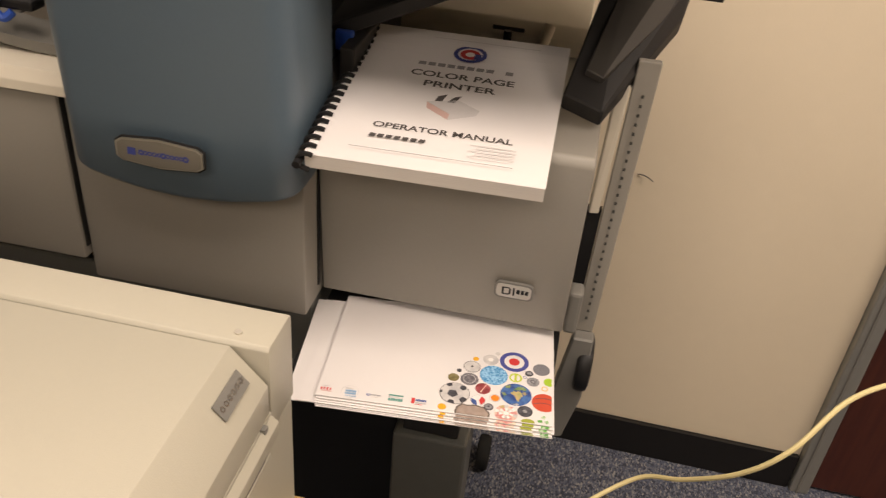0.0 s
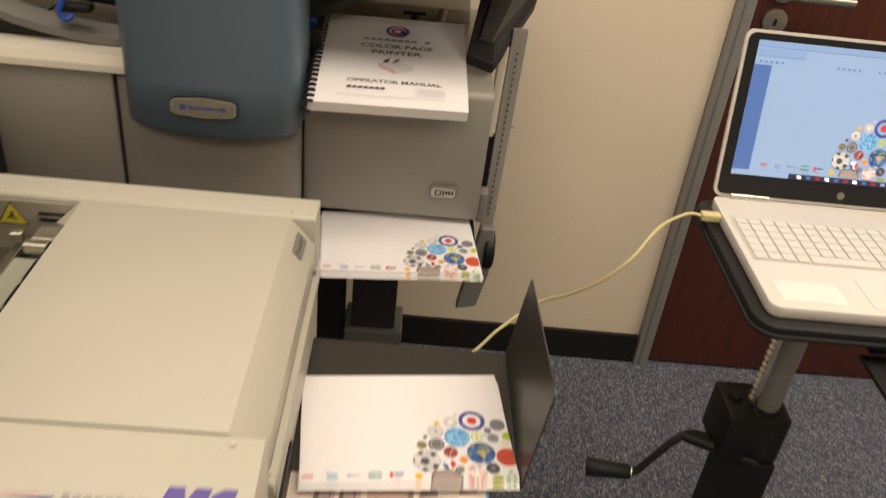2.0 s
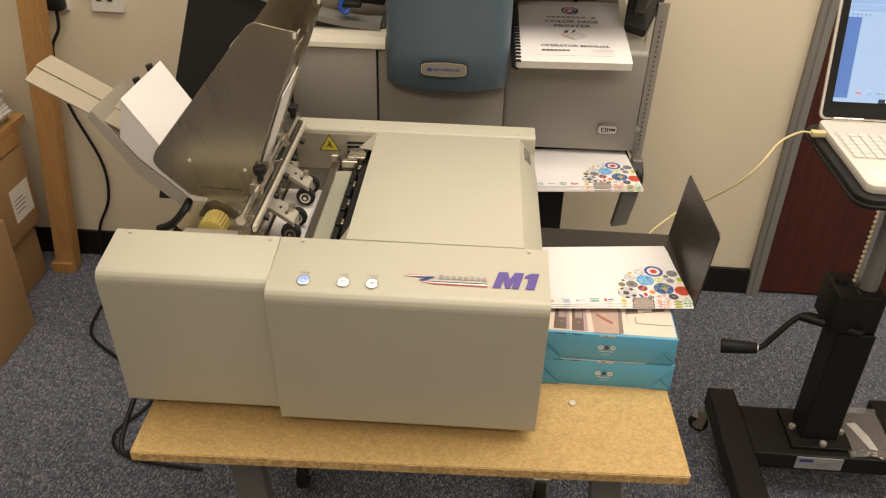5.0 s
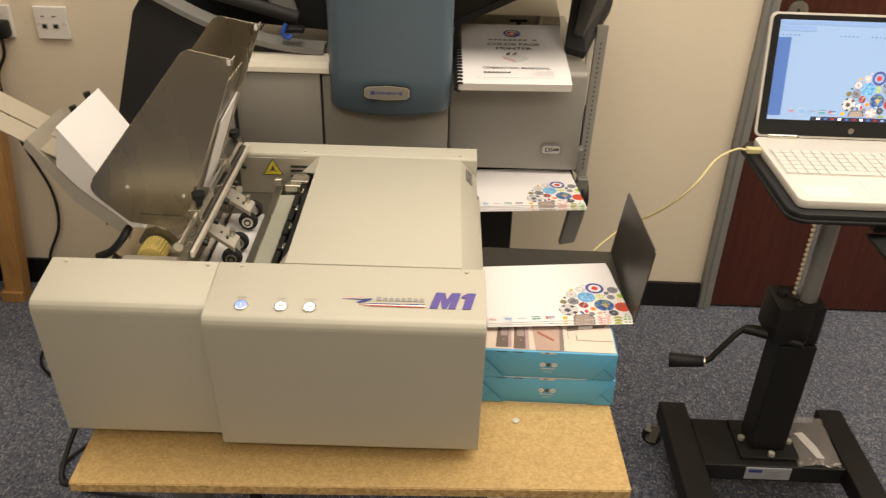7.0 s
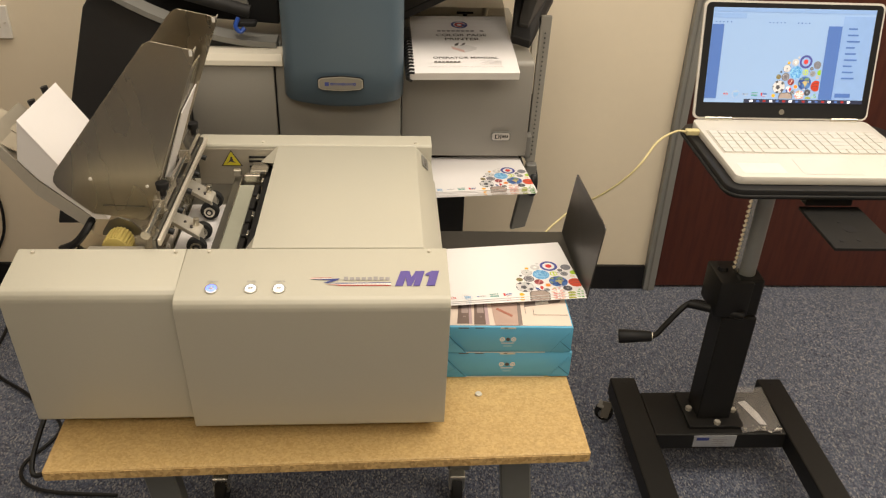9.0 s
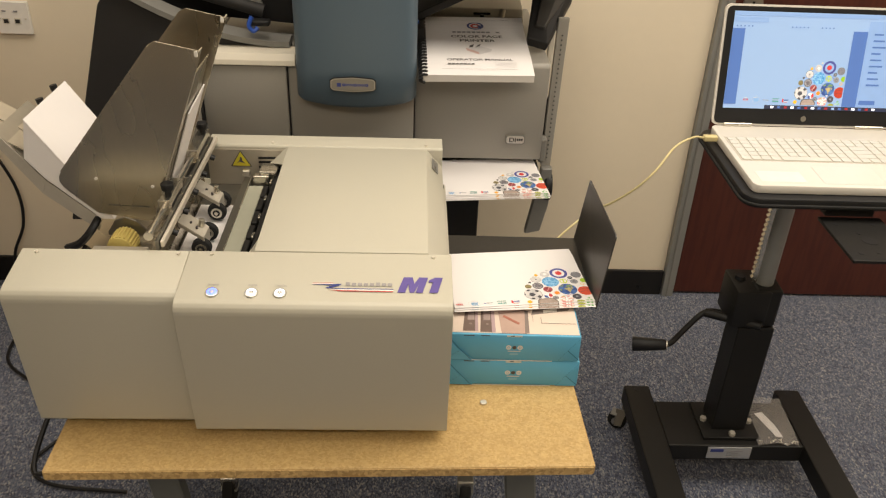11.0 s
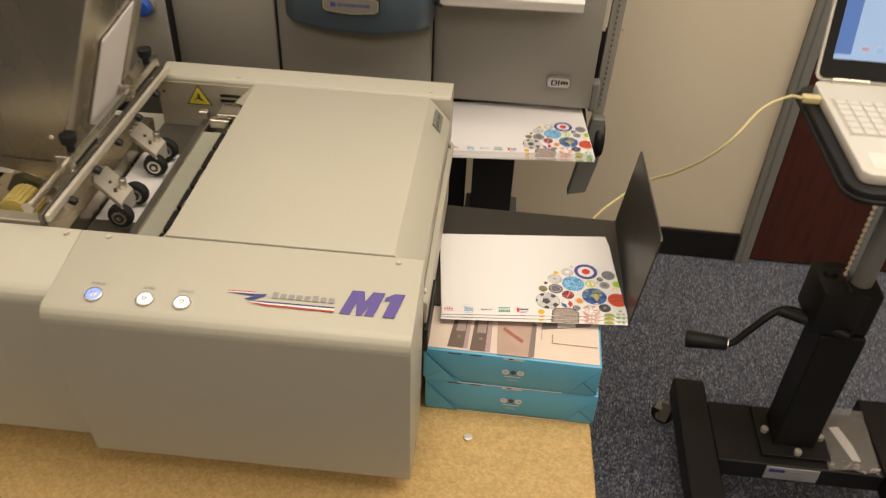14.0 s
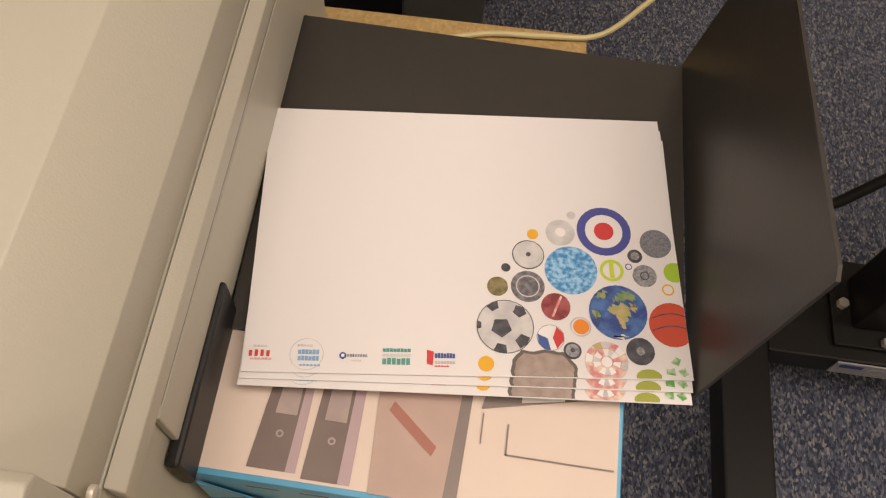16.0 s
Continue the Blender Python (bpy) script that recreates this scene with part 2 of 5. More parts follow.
def merge(bm, b):
    if bm is None:
        return b
    me = bpy.data.meshes.new("tmp")
    b.to_mesh(me)
    b.free()
    bm.from_mesh(me)
    bpy.data.meshes.remove(me)
    return bm


def turned(bm, at, rz=0.0, rx=0.0, ry=0.0):
    bmesh.ops.transform(bm, matrix=Matrix.Translation(at) @ Euler((radians(rx), radians(ry), radians(rz))).to_matrix().to_4x4() @ Matrix.Translation(-Vector(at)), verts=bm.verts)
    return bm


def prism(pts, axis, a, b, bevel=0.0, bm=None, seg=2):
    """A closed outline in the plane across an axis, drawn out from a to b. Outline pairs: (y,z) for x, (x,z) for y, (x,y) for z."""
    put = {"x": lambda p, t: (t, p[0], p[1]), "y": lambda p, t: (p[0], t, p[1]), "z": lambda p, t: (p[0], p[1], t)}[axis]
    m = bmesh.new()
    lo, hi = [m.verts.new(put(p, a)) for p in pts], [m.verts.new(put(p, b)) for p in pts]
    n = len(pts)
    m.faces.new(lo)
    m.faces.new(hi[::-1])
    for i in range(n):
        m.faces.new((lo[i], hi[i], hi[(i + 1) % n], lo[(i + 1) % n]))
    bmesh.ops.recalc_face_normals(m, faces=m.faces)
    if bevel:
        bmesh.ops.bevel(m, geom=list(m.edges), offset=bevel, segments=seg, affect="EDGES", profile=0.5)
    return merge(bm, m)


def slab(pts, thick, bm=None, bevel=0.0):
    """A flat sheet with the given corners in space, thickened along its normal."""
    m = bmesh.new()
    vs = [Vector(p) for p in pts]
    n = (vs[1] - vs[0]).cross(vs[2] - vs[0]).normalized() * thick
    lo, hi = [m.verts.new(v) for v in vs], [m.verts.new(v + n) for v in vs]
    k = len(vs)
    m.faces.new(lo[::-1])
    m.faces.new(hi)
    for i in range(k):
        m.faces.new((lo[i], lo[(i + 1) % k], hi[(i + 1) % k], hi[i]))
    bmesh.ops.recalc_face_normals(m, faces=m.faces)
    if bevel:
        bmesh.ops.bevel(m, geom=list(m.edges), offset=bevel, segments=1, affect="EDGES")
    return merge(bm, m)


def rod(p0, p1, r, seg=16, r2=None, bm=None, bevel=0.0):
    m = bmesh.new()
    p0, p1 = Vector(p0), Vector(p1)
    d = p1 - p0
    bmesh.ops.create_cone(m, cap_ends=True, segments=seg, radius1=r, radius2=r if r2 is None else r2, depth=d.length)
    if bevel:
        bmesh.ops.bevel(m, geom=[e for e in m.edges if abs(e.verts[0].co.z - e.verts[1].co.z) < 1e-6], offset=bevel, segments=2, affect="EDGES", profile=0.5)
    bmesh.ops.transform(m, matrix=Matrix.Translation((p0 + p1) / 2) @ d.to_track_quat("Z", "Y").to_matrix().to_4x4(), verts=m.verts)
    return merge(bm, m)


def tube(pts, r, seg=8, bm=None, steps=6):
    """A round cord along a smooth line through the points."""
    P = [Vector(p) for p in pts]
    line = []
    for i in range(len(P) - 1):
        a, b, c, d = P[max(i - 1, 0)], P[i], P[i + 1], P[min(i + 2, len(P) - 1)]
        for k in range(steps):
            t = k / steps
            line.append(0.5 * (2 * b + (c - a) * t + (2 * a - 5 * b + 4 * c - d) * t * t + (3 * b - a - 3 * c + d) * t**3))
    line.append(P[-1])
    m = bmesh.new()
    rings, up = [], Vector((0.13, 0.2, 0.97))
    for i, p in enumerate(line):
        d = (line[min(i + 1, len(line) - 1)] - line[max(i - 1, 0)]).normalized()
        u = (up - d * up.dot(d)).normalized()
        up = u
        w = d.cross(u)
        rings.append([m.verts.new(p + r * (math.cos(2 * math.pi * k / seg) * u + math.sin(2 * math.pi * k / seg) * w)) for k in range(seg)])
    for a, b in zip(rings, rings[1:]):
        for k in range(seg):
            m.faces.new((a[k], a[(k + 1) % seg], b[(k + 1) % seg], b[k]))
    m.faces.new(rings[0][::-1])
    m.faces.new(rings[-1])
    return merge(bm, m)


def rounded(x0, x1, y0, y1, r, n=6):
    """The outline of a rectangle with round corners."""
    out = []
    for cx, cy, a in ((x1 - r, y1 - r, 0), (x0 + r, y1 - r, 90), (x0 + r, y0 + r, 180), (x1 - r, y0 + r, 270)):
        out += [(cx + r * math.cos(radians(a + 90 * k / n)), cy + r * math.sin(radians(a + 90 * k / n))) for k in range(n + 1)]
    return out


def arc(cx, cy, r, a0, a1, n):
    return [(cx + r * math.cos(radians(a0 + (a1 - a0) * k / n)), cy + r * math.sin(radians(a0 + (a1 - a0) * k / n))) for k in range(n + 1)]


class Plane:
    """A frame on a flat surface: its corner, the way along and the way up, for print laid on it."""

    def __init__(self, at, u, v):
        self.o, self.u, self.v = Vector(at), Vector(u).normalized(), Vector(v).normalized()
        self.n = self.u.cross(self.v).normalized()

    def at(self, a, b, lift=0.0):
        return self.o + a * self.u + b * self.v + lift * self.n

    def shape(self, pts, lift=0.0004, thick=0.0002, bm=None):
        return slab([self.at(a, b, lift) for a, b in pts], thick, bm)

    def disc(self, a, b, r, lift=0.0004, bm=None, seg=24):
        return self.shape([(a + r * math.cos(2 * math.pi * k / seg), b + r * math.sin(2 * math.pi * k / seg)) for k in range(seg)], lift, bm=bm)

    def ring(self, a, b, r0, r1, lift=0.0004, bm=None, seg=24):
        m = bm or bmesh.new()
        rows = [[m.verts.new(self.at(a + r * math.cos(2 * math.pi * k / seg), b + r * math.sin(2 * math.pi * k / seg), lift)) for k in range(seg)] for r in (r0, r1)]
        for k in range(seg):
            m.faces.new((rows[0][k], rows[1][k], rows[1][(k + 1) % seg], rows[0][(k + 1) % seg]))
        return m

    def bar(self, a0, a1, b0, b1, lift=0.0004, bm=None):
        return self.shape([(a0, b0), (a1, b0), (a1, b1), (a0, b1)], lift, bm=bm)

    def text(self, words, a, b, size, material, parent, name="lettering", lift=0.0005, width=None, bold=False):
        cu = bpy.data.curves.new(name, "FONT")
        cu.body, cu.size, cu.align_x, cu.align_y = words, size, "CENTER", "CENTER"
        cu.offset = 0.02 * size if bold else 0.0
        tmp = bpy.data.objects.new("tmp", cu)
        scene.collection.objects.link(tmp)
        bpy.context.view_layer.update()
        me = bpy.data.meshes.new_from_object(tmp)
        bpy.data.objects.remove(tmp)
        bm = bmesh.new()
        bm.from_mesh(me)
        bpy.data.meshes.remove(me)
        xs = [v.co.x for v in bm.verts]
        k = width / max(max(xs) - min(xs), 1e-6) if width else 1.0
        for v in bm.verts:
            v.co = self.at(a + v.co.x * k, b + v.co.y, lift)
        return part(name, bm, material, parent, recalc=False)


# ---- room ----
WALL_Y = 1.31
structure("floor", box(-3.2, 3.2, -3.6, 1.5, -0.1, 0.0), M_FLOOR, "dark blue flecked office carpet floor")
structure("wall_north", box(-3.2, 0.73, WALL_Y, WALL_Y + 0.15, 0.0, 2.6), M_WALL, "cream painted office wall with a faint sheen")
structure("wall_north_east", box(1.70, 3.2, WALL_Y, WALL_Y + 0.15, 0.0, 2.6), M_WALL, "cream painted office wall beside the door")
structure("wall_over_door", box(0.73, 1.70, WALL_Y, WALL_Y + 0.15, 2.08, 2.6), M_WALL, "cream painted wall over the door")
structure("wall_west", box(-3.35, -3.2, -3.6, 1.5, 0.0, 2.6), M_WALL, "cream painted side wall")
structure("wall_east", box(3.2, 3.35, -3.6, 1.5, 0.0, 2.6), M_WALL, "cream painted side wall")
structure("wall_south", box(-3.35, 3.35, -3.75, -3.6, 0.0, 2.6), M_WALL, "cream painted wall behind the walker")
structure("ceiling", box(-3.35, 3.35, -3.75, 1.5, 2.6, 2.7), M_CEIL, "off-white office ceiling")
structure("baseboard", box(-3.2, 0.728, WALL_Y - 0.012, WALL_Y - 0.001, 0.0, 0.088, 0.002), M_SKIRT, "glossy black skirting board")
structure("trim_door_side", box(0.731, 0.768, WALL_Y - 0.02, WALL_Y + 0.06, 0.0, 2.08, 0.003), M_TRIM, "grey metal door frame upright")
structure("trim_groove", box(0.744, 0.748, WALL_Y - 0.0225, WALL_Y - 0.021, 0.0, 2.08), M_DGREY, "dark groove in the grey door frame")
door = tagged(part("door_1", box(0.772, 1.70, WALL_Y - 0.004, WALL_Y + 0.04, 0.008, 2.07, 0.003), M_DOOR, None), "closed dark mahogany veneer door", "door", kind="structure")

# ---- chipboard table ----
table = thing("work_table", (-0.17, 0.24, 0), "low trolley table with a raw chipboard top on grey steel legs", "table")
top = turned(box(-0.558, 0.213, -0.047, 0.532, 0.598, 0.616, 0.003), (0.213, -0.048, 0.6), 2.0)
board = part("tabletop", top, M_CHIP, table, "raw chipboard top")
part("sawn_edge", turned(box(-0.555, 0.210, -0.0476, -0.0465, 0.5995, 0.6135, 0.0004), (0.213, -0.048, 0.6), 2.0), M_CHIPEDGE, board, "coarse sawn chipboard edge")
part("sawn_edge", turned(box(0.2125, 0.2136, -0.044, 0.529, 0.5995, 0.6135, 0.0004), (0.213, -0.048, 0.6), 2.0), M_CHIPEDGE, board, "coarse sawn chipboard edge")
for lx0, lx1, ly in ((-0.49, -0.44, 0.06), (0.09, 0.14, 0.06), (-0.47, -0.42, 0.44), (0.07, 0.12, 0.44)):
    s = 0.05 if ly < 0.2 else -0.02
    leg = slab([(lx0, ly, 0.597), (lx1, ly, 0.597), (lx1 + s, ly, 0.075), (lx0 + s, ly, 0.075)], 0.03, bevel=0.003)
    part("leg", leg, M_LEGGREY, table, "grey painted steel leg")
part("cross_rail", box(-0.44, 0.09, 0.05, 0.08, 0.565, 0.596, 0.003), M_LEGGREY, table)
part("cross_rail", box(-0.43, 0.08, 0.44, 0.47, 0.565, 0.596, 0.003), M_LEGGREY, table)
for cx, cy in ((-0.41, 0.045), (0.165, 0.045), (-0.46, 0.43), (0.07, 0.43)):
    c = part("caster", rod((cx - 0.012, cy, 0.035), (cx + 0.012, cy, 0.035), 0.035, 20, bevel=0.004), M_RUBBER, table, smooth=True)
    part("fork", box(cx - 0.018, cx + 0.018, cy - 0.012, cy + 0.012, 0.036, 0.078, 0.003), M_BRIGHT, c)
screw = part("table_screw", rod((0.059, 0.081, 0.616), (0.059, 0.081, 0.619), 0.0055, 14, bevel=0.001), M_BRASSY, table, "zinc screw head", smooth=True)

# ---- page printer ----
printer = thing("page_printer", (-0.29, 0.24, 0.616), "cream steel page printer with open sheet feeder on the table", "printer")


def cover_profile(y0, foot):
    """Side outline of a front cover: face drawn in towards the foot, round brow, gently sloping top."""
    return [(foot + 0.0025, 0.636), (foot, 0.640), (y0, 0.8520), (y0 + 0.0004, 0.8572), (y0 + 0.0024, 0.8628), (y0 + 0.0062, 0.8670), (y0 + 0.0118, 0.8692), (0.085, 0.8825), (0.089, 0.879), (0.089, 0.636)]


part("left_front_cover", prism(cover_profile(-0.0010, 0.0140), "x", -0.584, -0.3592, 0.0012), M_CREAM, printer, "cream painted steel front cover", smooth=True)
front = part("right_front_cover", prism(cover_profile(-0.0240, -0.0050), "x", -0.3585, 0.0, 0.0012), M_CREAM, printer, "cream painted steel front cover with buttons", smooth=True)
part("chassis", box(-0.545, -0.004, 0.0775, 0.474, 0.637, 0.800, 0.002), M_CREAM, printer)
part("left_housing", box(-0.583, -0.5455, 0.0775, 0.40, 0.637, 0.72, 0.002), M_CREAM, printer)
part("rear_cover", prism([(0.428, 0.8005), (0.428, 0.884), (0.431, 0.8875), (0.472, 0.8875), (0.475, 0.884), (0.475, 0.8005)], "x", -0.413, -0.003, 0.001), M_CREAM, printer, smooth=True)
part("feed_deck", box(-0.545, -0.416, 0.0775, 0.40, 0.8005, 0.836, 0.001), M_STEEL, printer, "stainless feed deck")
# hood over the print engine, with sloping flanges
part("hood", prism([(-0.272, 0.888), (-0.032, 0.888), (-0.003, 0.855), (-0.003, 0.826), (-0.010, 0.826), (-0.036, 0.874), (-0.266, 0.876), (-0.266, 0.866), (-0.272, 0.866)], "y", 0.0785, 0.4238, 0.0008), M_CREAM, printer, "cream hood with sloping flanges", smooth=True)
part("hood_gusset", slab([(-0.2725, 0.4245, 0.886), (-0.304, 0.4245, 0.855), (-0.2745, 0.392, 0.868)], 0.0016), M_CREAM, printer)
part("hood_gusset", slab([(-0.2725, 0.0795, 0.886), (-0.302, 0.0795, 0.853), (-0.2735, 0.140, 0.876)], 0.0016), M_CREAM, printer)
part("print_engine", box(-0.294, -0.268, 0.085, 0.420, 0.8125, 0.848, 0.003), M_BLACK, printer, "black print engine body under the hood")
for k in range(5):
    part("engine_clip", box(-0.2975, -0.2935, 0.12 + 0.06 * k, 0.135 + 0.06 * k, 0.842, 0.8495, 0.0008), M_BRIGHT, printer)
part("side_panel", box(-0.012, -0.003, 0.079, 0.428, 0.8005, 0.824, 0.001), M_CREAM, printer)
part("side_step", prism([(-0.0025, 0.800), (0.004, 0.806), (0.004, 0.818), (-0.0025, 0.824)], "y", 0.085, 0.425, 0.0008), M_CREAM, printer, smooth=True)
part("side_door", box(-0.0035, 0.0005, 0.12, 0.415, 0.73, 0.792, 0.001), M_CREAM, printer)
part("exit_slot", box(-0.0035, 0.0004, 0.125, 0.405, 0.7935, 0.7975, 0.0006), M_DGREY, printer, "dark paper exit slot")
part("side_screw", rod((0.0, 0.080, 0.842), (0.0026, 0.080, 0.842), 0.0032, 14, bevel=0.0006), M_BRASSY, printer, "zinc side screw", smooth=True)
part("side_notch", box(-0.0032, 0.0008, 0.405, 0.411, 0.80, 0.826), M_DGREY, printer)
part("tray_bracket", box(-0.003, 0.0035, 0.108, 0.200, 0.722, 0.758, 0.002), M_BLACK, printer, "black tray bracket")
b = Plane((-0.028, 0.405, 0.8838), (0.029, 0, -0.033), (0, 1, 0))
vent = part("vent_badge", b.shape([(0.008, -0.036), (0.023, -0.036), (0.023, 0.005), (0.008, 0.005)], 0.001, 0.001), M_DGREY, printer, "small dark silver badge")
for k in range(6):
    part("badge_block", b.ring(0.0155, -0.031 + 0.0062 * k, 0.0014, 0.0026, 0.0024, seg=6), M_SILVER, vent)
for sx in (-0.025, -0.327, -0.372, -0.562):
    part("front_screw", rod((sx, 0.0775, 0.8785), (sx, 0.0773, 0.8838), 0.0026, 12), M_BRASSY, printer, "zinc screw head", smooth=True)
for fx, fy in ((-0.50, 0.12), (-0.05, 0.12), (-0.50, 0.42), (-0.05, 0.42)):
    part("rubber_foot", rod((fx, fy, 0.6165), (fx, fy, 0.638), 0.016, 18), M_RUBBER, printer, smooth=True)
for sx in (-0.032, -0.300):
    part("cover_screw", rod((sx, 0.440, 0.886), (sx, 0.440, 0.889), 0.003, 12), M_BRASSY, printer, smooth=True)

# ---- paper reams ----
def ream(z0, dx, rz, top_print):
    r = thing("paper_ream", (0.106, 0.27, z0), "wrapped ream of copy paper with cyan sides" if top_print else "wrapped ream of copy paper, cyan wrapper with folded ends", "paper ream", "stacked reams")
    part("wrapper", turned(box(0.0 + dx, 0.211 + dx, 0.124, 0.421, z0, z0 + 0.0495, 0.003), (0.1, 0.27, z0), rz), M_CYAN, r, "cyan paper wrapper", smooth=True)
    return r


ream_low = ream(0.6165, 0.0, 0.0, False)
ream_top = ream(0.6665, -0.002, -0.6, True)

# ---- exit tray ----
tray = thing("output_tray", (0.12, 0.31, 0.716), "black steel exit tray with an upright end stop", "paper tray")
part("tray_floor", slab([(-0.002, 0.200, 0.7175), (0.238, 0.200, 0.7175), (0.238, 0.417, 0.7175), (-0.0085, 0.417, 0.7175)], 0.002), M_TRAY, tray)
part("end_stop", slab([(0.240, 0.196, 0.7175), (0.257, 0.207, 0.845), (0.257, 0.213, 0.848), (0.251, 0.408, 0.843), (0.251, 0.413, 0.838), (0.238, 0.420, 0.7175)], -0.002), M_TRAY, tray)

# ---- folding and inserting machine ----
inserter = thing("inserting_machine", (-0.1, 0.95, 0), "large grey mail inserting machine with a slate-blue cover", "office machine")
part("left_unit", box(-0.475, -0.3105, 0.656, 1.15, 0.760, 0.952, 0.0035), M_GREY, inserter, smooth=True)
part("left_ledge", prism([(0.650, 0.9525), (0.652, 0.962), (0.660, 0.973), (0.700, 0.976), (0.700, 0.9525)], "x", -0.474, -0.2920, 0.001), M_BEIGE, inserter, "pale beige ledge")
part("middle_unit", box(-0.3085, -0.0645, 0.664, 1.15, 0.733, 0.952, 0.0035), M_GREY, inserter, smooth=True)
# Housing drawn on upwards unseen, tall enough to keep lamplight off the manual.
part("upper_housing", box(-0.28, -0.090, 0.72, 1.15, 0.9525, 1.34, 0.006), M_CHARCOAL, inserter, "charcoal housing behind the blue cover", smooth=True)
part("right_unit", prism([(0.713, 0.737), (0.696, 0.945), (0.702, 0.953), (0.805, 0.953), (1.10, 0.953), (1.10, 0.737)], "x", -0.0625, 0.206, 0.003), M_GREY, inserter, "grey right-hand unit", smooth=True)


def blue_outline(inset, z):
    return [(-0.290 + inset, 0.74), (-0.290 + inset, 0.66)] + arc(-0.264, 0.654, 0.026 - inset, 180, 262, 8) + arc(-0.175, 1.25, 0.6285 - inset, 262.2, 277.8, 10) + arc(-0.088, 0.656, 0.028 - inset, 278, 360, 8) + [(-0.060 - inset, 0.67), (-0.060 - inset, 0.74)]


cover = bmesh.new()
rows = []
# The last row adds unseen height to the cover, also to shade the manual.
for z, ins in ((0.0, 0.010), (0.002, 0.004), (0.008, 0.0), (0.08, 0.0), (0.44, 0.0)):
    ring = []
    for x, y in blue_outline(ins, z):
        sag = 0.013 * ((x + 0.175) / 0.115) ** 2
        ring.append(cover.verts.new((x, y - 0.010 * (z - 0.0) / 0.3, 0.880 + z + sag * max(0.0, 1 - z / 0.06))))
    rows.append(ring)
for a, bb in zip(rows, rows[1:]):
    for k in range(len(a) - 1):
        cover.faces.new((a[k], a[k + 1], bb[k + 1], bb[k]))
cover.faces.new(rows[0])
cover.faces.new(rows[-1][::-1])
bluecover = part("blue_cover", cover, M_BLUE, inserter, "bulging slate-blue plastic cover", smooth=True)
part("dark_side_panel", prism([(-0.80, 0.58), (-0.726, 0.839), (-0.664, 1.045), (-0.645, 1.072), (-0.596, 1.068), (-0.50, 1.016), (-0.40, 0.986), (-0.306, 0.976), (-0.306, 0.58)], "y", 0.70, 0.73, 0.003), M_CHARCOAL, inserter, "charcoal side panel")
part("lower_deck", box(-0.60, -0.068, 0.690, 1.12, 0.60, 0.7325, 0.004), M_LEGGREY, inserter, "dark grey lower deck")
part("stand_leg", box(0.0, 0.11, 0.84, 0.93, 0.05, 0.40, 0.004), M_LEGGREY, inserter)
part("stand_caster", rod((0.105, 1.18, 0.036), (0.130, 1.18, 0.036), 0.036, 24, bevel=0.006), M_RUBBER, inserter, smooth=True)
# Black panel added to fill the dark gap under the machine.
part("gap_fill_panel", box(-0.62, -0.002, 0.88, 0.90, 0.06, 0.771, 0.002), M_BLACK, inserter, "black panel filling the dark gap under the machine")
part("stand_post", box(0.012, 0.095, 0.85, 0.92, 0.40, 0.749, 0.004), M_CHARCOAL, inserter)

# ---- laptop stand ----
stand = thing("laptop_stand", (0.69, 0.56, 0), "black steel height-adjustable laptop stand with a crank", "stand")
part("top_plate", prism(rounded(0.511, 0.94, 0.356, 0.66, 0.03), "z", 0.822, 0.842, 0.004), M_BLACK, stand, "black rounded top plate", smooth=True)
part("foot_bar", box(0.472, 0.536, 0.10, 0.695, 0.085, 0.135, 0.004), M_BLACKPAINT, stand)
part("foot_bar", box(0.850, 0.912, 0.10, 0.688, 0.085, 0.135, 0.004), M_BLACKPAINT, stand)
part("cross_bar", box(0.5365, 0.8495, 0.490, 0.640, 0.088, 0.133, 0.003), M_BLACKPAINT, stand)
part("base_plate", box(0.620, 0.752, 0.508, 0.630, 0.1335, 0.142, 0.001), M_BLACKPAINT, stand)
part("column", box(0.645, 0.724, 0.534, 0.605, 0.1425, 0.435, 0.003), M_BLACKPAINT, stand)
part("inner_pole", rod((0.692, 0.575, 0.436), (0.692, 0.575, 0.8215), 0.019, 24), M_TRIM, stand, "grey zinc-plated pole", smooth=True)

# ---- laptop ----
laptop = thing("laptop", (0.71, 0.5, 0.842), "open white laptop with a bright document on its screen", "laptop")
part("keyboard_base", prism(rounded(0.527, 0.892, 0.374, 0.640, 0.015), "z", 0.8425, 0.859, 0.003), M_LAPTOP, laptop, "white laptop base", smooth=True)
# screen, bezel and keys of the laptop
SCREEN = Plane((0.527, 0.635, 0.861), (0.366, 0, 0), (0.0, 0.055, 0.224))


def on_screen(a0, a1, b0, b1, lift, thick=0.0003):
    return SCREEN.shape(((a0, b0), (a1, b0), (a1, b1), (a0, b1)), lift, thick)


lid = part("lid", SCREEN.shape(rounded(0.0, 0.364, 0.0, 0.231, 0.012), -0.006, 0.0055), M_LAPTOP, laptop, "white laptop lid", smooth=True)
bezel = part("bezel", SCREEN.shape(rounded(0.004, 0.360, 0.004, 0.227, 0.010), 0.0, 0.001), M_BLACK, laptop, "glossy black screen bezel", smooth=True)
display = part("display", on_screen(0.018, 0.346, 0.034, 0.218, 0.0012), M_SCREENW, laptop, "lit screen showing a printed page")
part("page_margin", on_screen(0.018, 0.042, 0.042, 0.186, 0.0018), M_SCREENB, display)
part("page_margin", on_screen(0.253, 0.281, 0.042, 0.186, 0.0018), M_SCREENB, display)
part("side_pane", on_screen(0.282, 0.345, 0.042, 0.205, 0.0018), M_SCREENGREY, display)
part("task_bar", on_screen(0.100, 0.346, 0.034, 0.0415, 0.0020), M_SCREENBAR, display)
